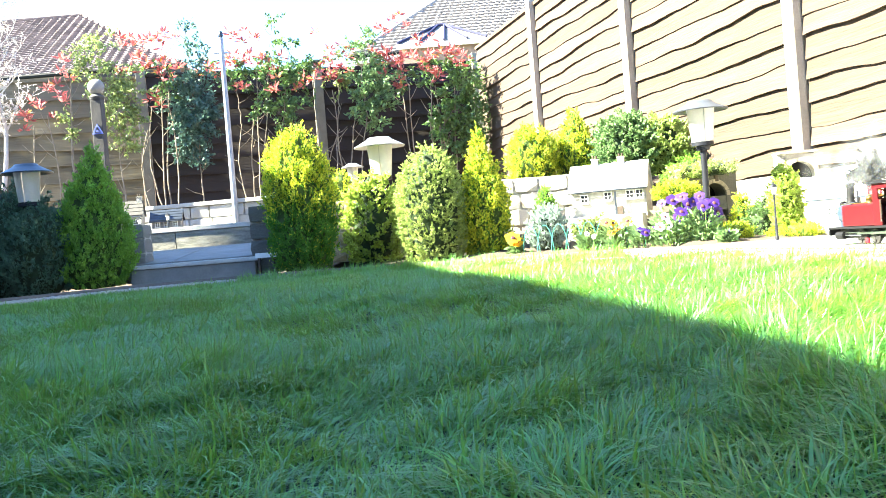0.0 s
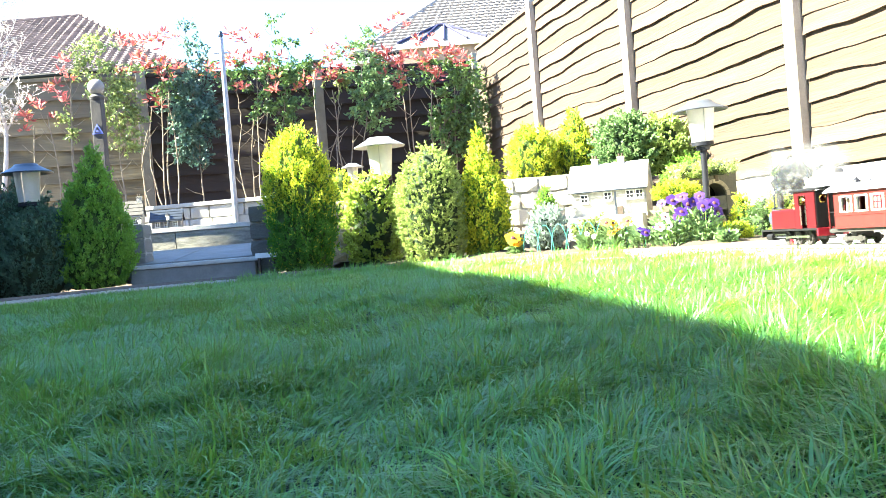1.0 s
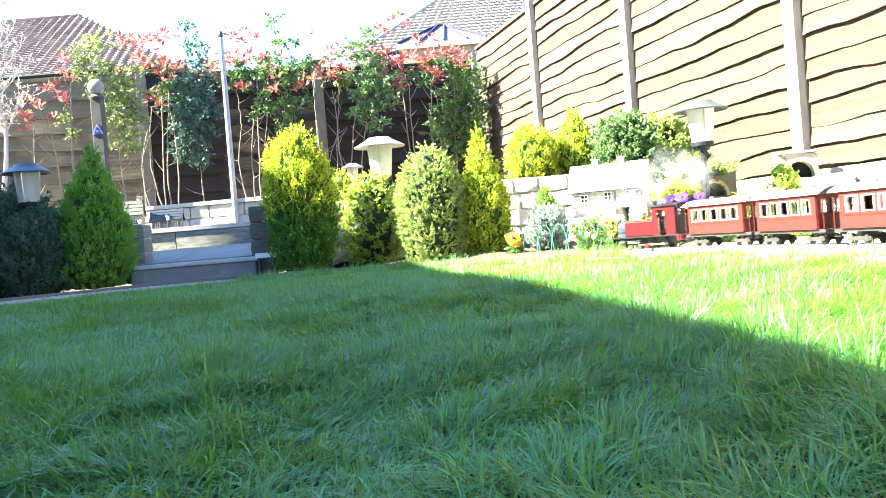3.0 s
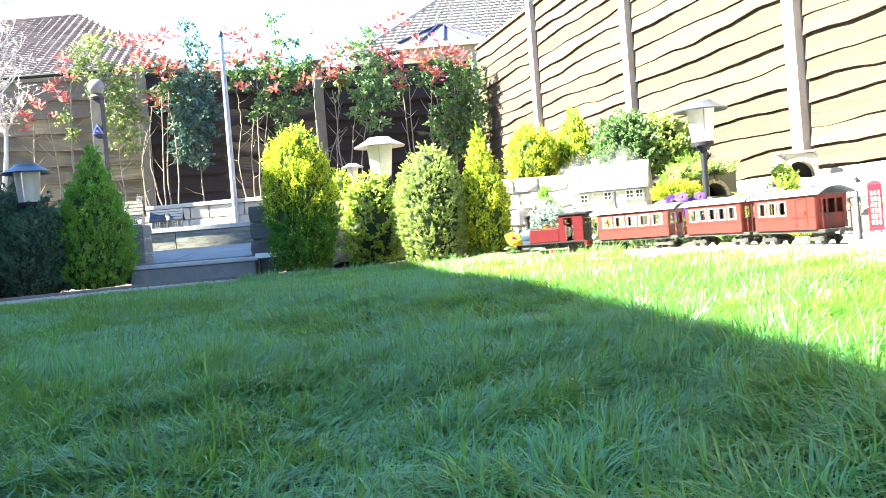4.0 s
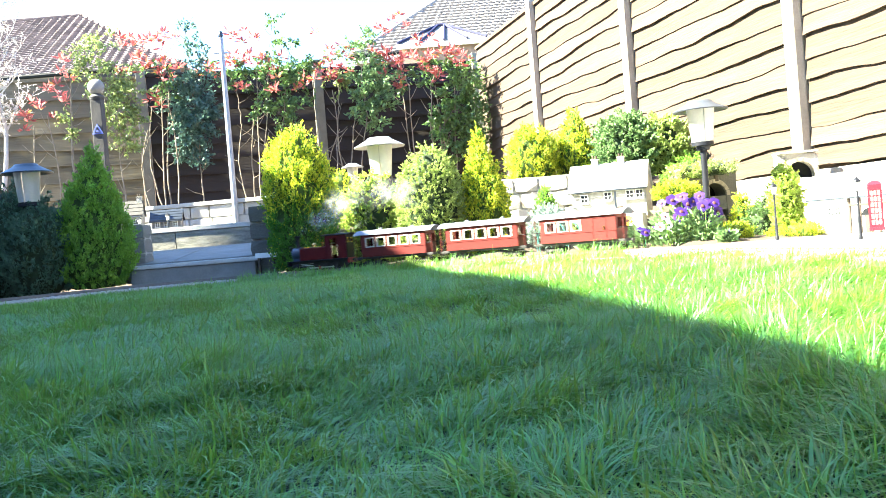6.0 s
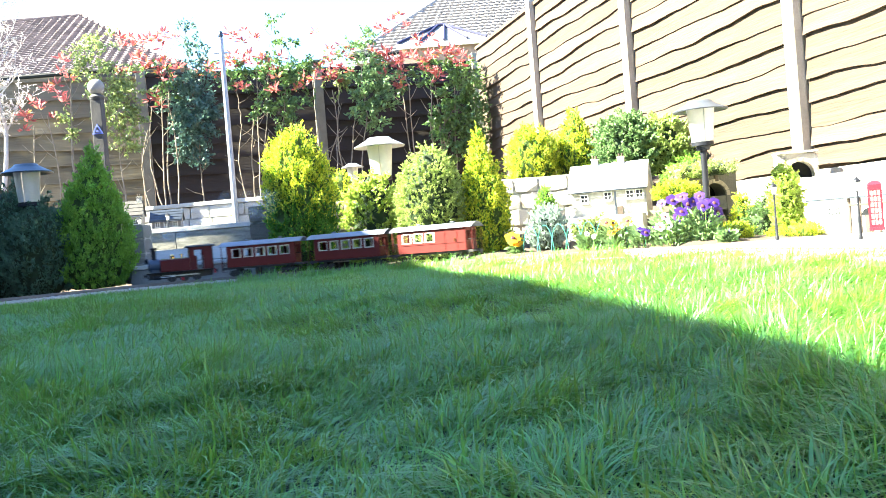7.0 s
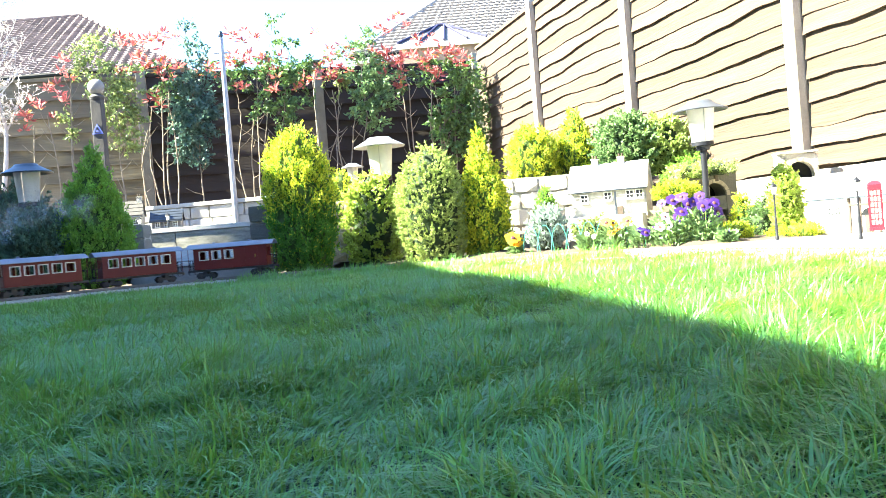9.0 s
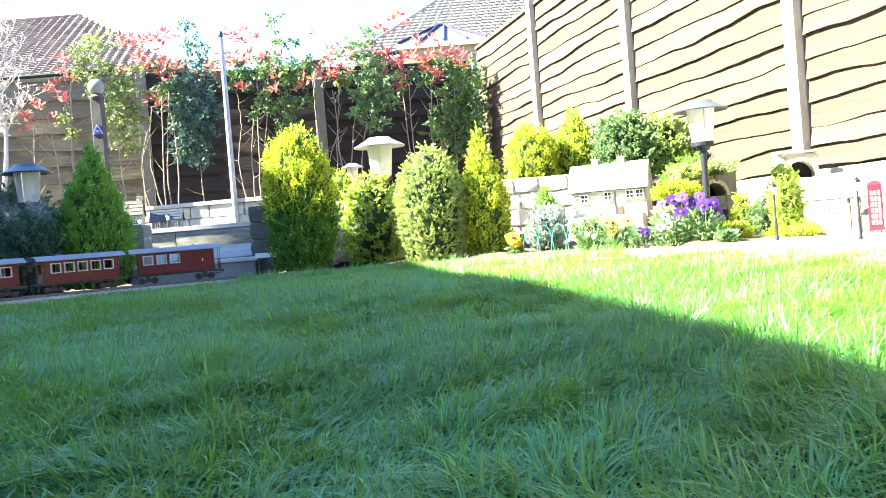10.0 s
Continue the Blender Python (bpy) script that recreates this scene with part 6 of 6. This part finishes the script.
# ---- flowers ----
def bloom(parent, x, y, z, size, petalmat, face, seed):
    """A pansy bloom: five overlapping rounded petals and a dark eye."""
    r = random.Random(seed)
    m = Matrix.Translation((x, y, z)) @ Matrix.Rotation(face, 4, "Z") @ Matrix.Rotation(radians(68 + r.uniform(-22, 12)), 4, "X")
    bm = B()
    for k, (a, s, off) in enumerate(((90, 0.62, 0.34), (150, 0.55, 0.40), (30, 0.55, 0.40), (205, 0.5, 0.42), (-30, 0.5, 0.42), (270, 0.6, 0.40))):
        c = Vector((math.cos(radians(a)) * off, math.sin(radians(a)) * off, 0.02 * k)) * size
        ring = []
        for i in range(9):
            q = 2 * math.pi * i / 9
            ring.append(bm.verts.new(m @ (c + Vector((math.cos(q), math.sin(q) * 0.9, 0.10 * math.sin(2 * q + k))) * s * size * 0.62)))
        mid = bm.verts.new(m @ (c + Vector((0, 0, 0.05 * size))))
        for i in range(9):
            bm.faces.new((mid, ring[i], ring[(i + 1) % 9]))
    ob = part("bloom", bm, petalmat, parent, smooth=True)
    bm = B()
    lathe(bm, [(size * 0.24, 0.0), (size * 0.15, size * 0.12), (0.0008, size * 0.14)], 8, m @ Matrix.Translation((0, -0.1 * size, 0.10 * size)))
    part("eye", bm, M["flowereye"], ob, "dark eye")
    return ob


def pansies(x, y, z, n, spread, high, petalmat, label, size, seed):
    r = random.Random(seed)
    t = thing("pansy_plant", pose(x, y, z), label, "flower", "pansies in the border")
    k = 260
    a = rng.uniform(0, 6.28, k)
    q = spread * np.sqrt(rng.uniform(0, 1, k))
    P = np.c_[q * np.cos(a), 0.7 * q * np.sin(a), rng.uniform(0, high * 0.72, k)]
    leaves("foliage", P, np.c_[np.cos(a), np.sin(a), np.full(k, 0.7)] + rng.normal(0, 0.4, (k, 3)), 0.034, 0.015, M["varieg"], t)
    for i in range(n):
        b, d = r.uniform(0, 6.28), spread * math.sqrt(r.random()) * 0.95
        px, py, pz = d * math.cos(b), 0.7 * d * math.sin(b) - 0.02, high * r.uniform(0.45, 1.0)
        bm = B()
        tube(bm, [(px * 0.4, py * 0.4, 0), (px * 0.9, py * 0.9, pz * 0.7), (px, py + 0.004, pz)], 0.0016, 5)
        part("stalk", bm, M["green"], t)
        bloom(t, px, py, pz, size * r.uniform(0.8, 1.15), petalmat, r.uniform(-0.6, 0.5), seed * 40 + i)
    return t


pansies(1.09, 4.30, 0.115, 13, 0.12, 0.225, M["purple"], "clump of purple pansies in bloom", 0.040, 1)
pansies(1.03, 4.27, 0.115, 6, 0.08, 0.17, M["white"], "white pansies among the purple ones", 0.032, 8)
pansies(0.93, 4.38, 0.115, 4, 0.06, 0.12, M["purple"], "low clump of purple pansies", 0.034, 2)
pansies(1.17, 4.24, 0.115, 6, 0.07, 0.20, M["purple"], "clump of violet pansies at the edge", 0.040, 3)
pansies(0.82, 4.46, 0.115, 6, 0.06, 0.15, M["yellow"], "clump of yellow pansies", 0.036, 4)
pansies(0.365, 4.78, 0.115, 2, 0.022, 0.105, M["yellow"], "single yellow pansy with a dark eye", 0.052, 5)
pansies(0.70, 4.52, 0.115, 2, 0.05, 0.10, M["white"], "clump of white bedding flowers", 0.020, 6)
pansies(1.24, 4.14, 0.115, 1, 0.03, 0.06, M["purple"], "low violet pansy by the line", 0.026, 7)


# ---- motion of the train ----
# seconds, and how far along the line the rear of the first coach's body has come
RUN = [(0.0, -0.342), (0.5, -0.155), (1.0, 0.03), (1.5, 0.246), (2.0, 0.471), (2.5, 0.701), (3.8, 1.308), (4.0, 1.408), (4.5, 1.666), (5.0, 1.962), (5.5, 2.273),
       (7.0, 3.344), (7.5, 3.691), (8.0, 4.004), (8.5, 4.263), (9.0, 4.438), (9.5, 4.58), (10.0, 4.721)]


def run(t):
    """Monotone cubic through RUN."""
    xs, ys = [r[0] for r in RUN], [r[1] for r in RUN]
    n = len(xs)
    dl = [(ys[i + 1] - ys[i]) / (xs[i + 1] - xs[i]) for i in range(n - 1)]
    sl = [dl[0]] + [0.5 * (dl[i - 1] + dl[i]) for i in range(1, n - 1)] + [dl[-1]]
    i = max(0, min(n - 2, sum(x <= t for x in xs) - 1))
    w = xs[i + 1] - xs[i]
    u = (t - xs[i]) / w
    return START + ys[i] * (1 + 2 * u) * (1 - u) ** 2 + w * sl[i] * u * (1 - u) ** 2 + ys[i + 1] * u * u * (3 - 2 * u) - w * sl[i + 1] * u * u * (1 - u)


def car_pose(s, half):
    a, b = on_track(s - half), on_track(s + half)
    return pose((a[0] + b[0]) / 2, (a[1] + b[1]) / 2, RAIL_Z, 0, 0, math.degrees(math.atan2(b[1] - a[1], b[0] - a[0])))


def motions():
    cars = ((loco, 0.598, 0.06), (coach_one, 0.175, 0.13), (coach_two, -0.289, 0.13), (brake_coach, -0.7575, 0.135))
    tenths = [k / 10 for k in range(101)]
    for car, ahead, half in cars:
        walk(car, [(t, car_pose(run(t) + ahead, half)) for t in tenths])
    frames = [k / FPS for k in range(int(10 * FPS) + 1)]
    rolled = [run(t) for t in frames]
    for ob, x, r, car in WHEELS:
        walk(ob, [(t, pose(x, 0, r, 0, math.degrees((s - rolled[0]) / r) % 360, 0)) for t, s in zip(frames, rolled)])
    for ob, side in RODS:
        rows = []
        for t, s in zip(frames, rolled):
            a = (s - rolled[0]) / 0.021 + (0 if side > 0 else math.pi / 2)
            rows.append((t, pose(0.0095 * math.sin(a), side * 0.034, 0.021 + 0.0095 * math.cos(a))))
        walk(ob, rows)
    for k, (ob, back, rise) in enumerate(PUFFS):
        rows = []
        for t in tenths:
            hang = float(step(7.6, 9.4, t)) * (0.30 + 0.13 * k)      # as the train slows the steam hangs back and rises
            trail = 0.40 + 0.60 * float(step(1.5, 4.5, t))
            s = run(t) + 0.598 + 0.122 - back * trail - 0.03 * math.sin(1.3 * t + k) - 0.26 * hang
            p = on_track(s)
            rows.append((t, pose(p[0], p[1], RAIL_Z + 0.165 + rise * trail + 0.05 * hang + 0.012 * math.sin(1.9 * t + 2 * k), 0, 8 * math.sin(1.1 * t + k), 25 * math.sin(0.9 * t + 1.7 * k))))
        walk(ob, rows)


motions()
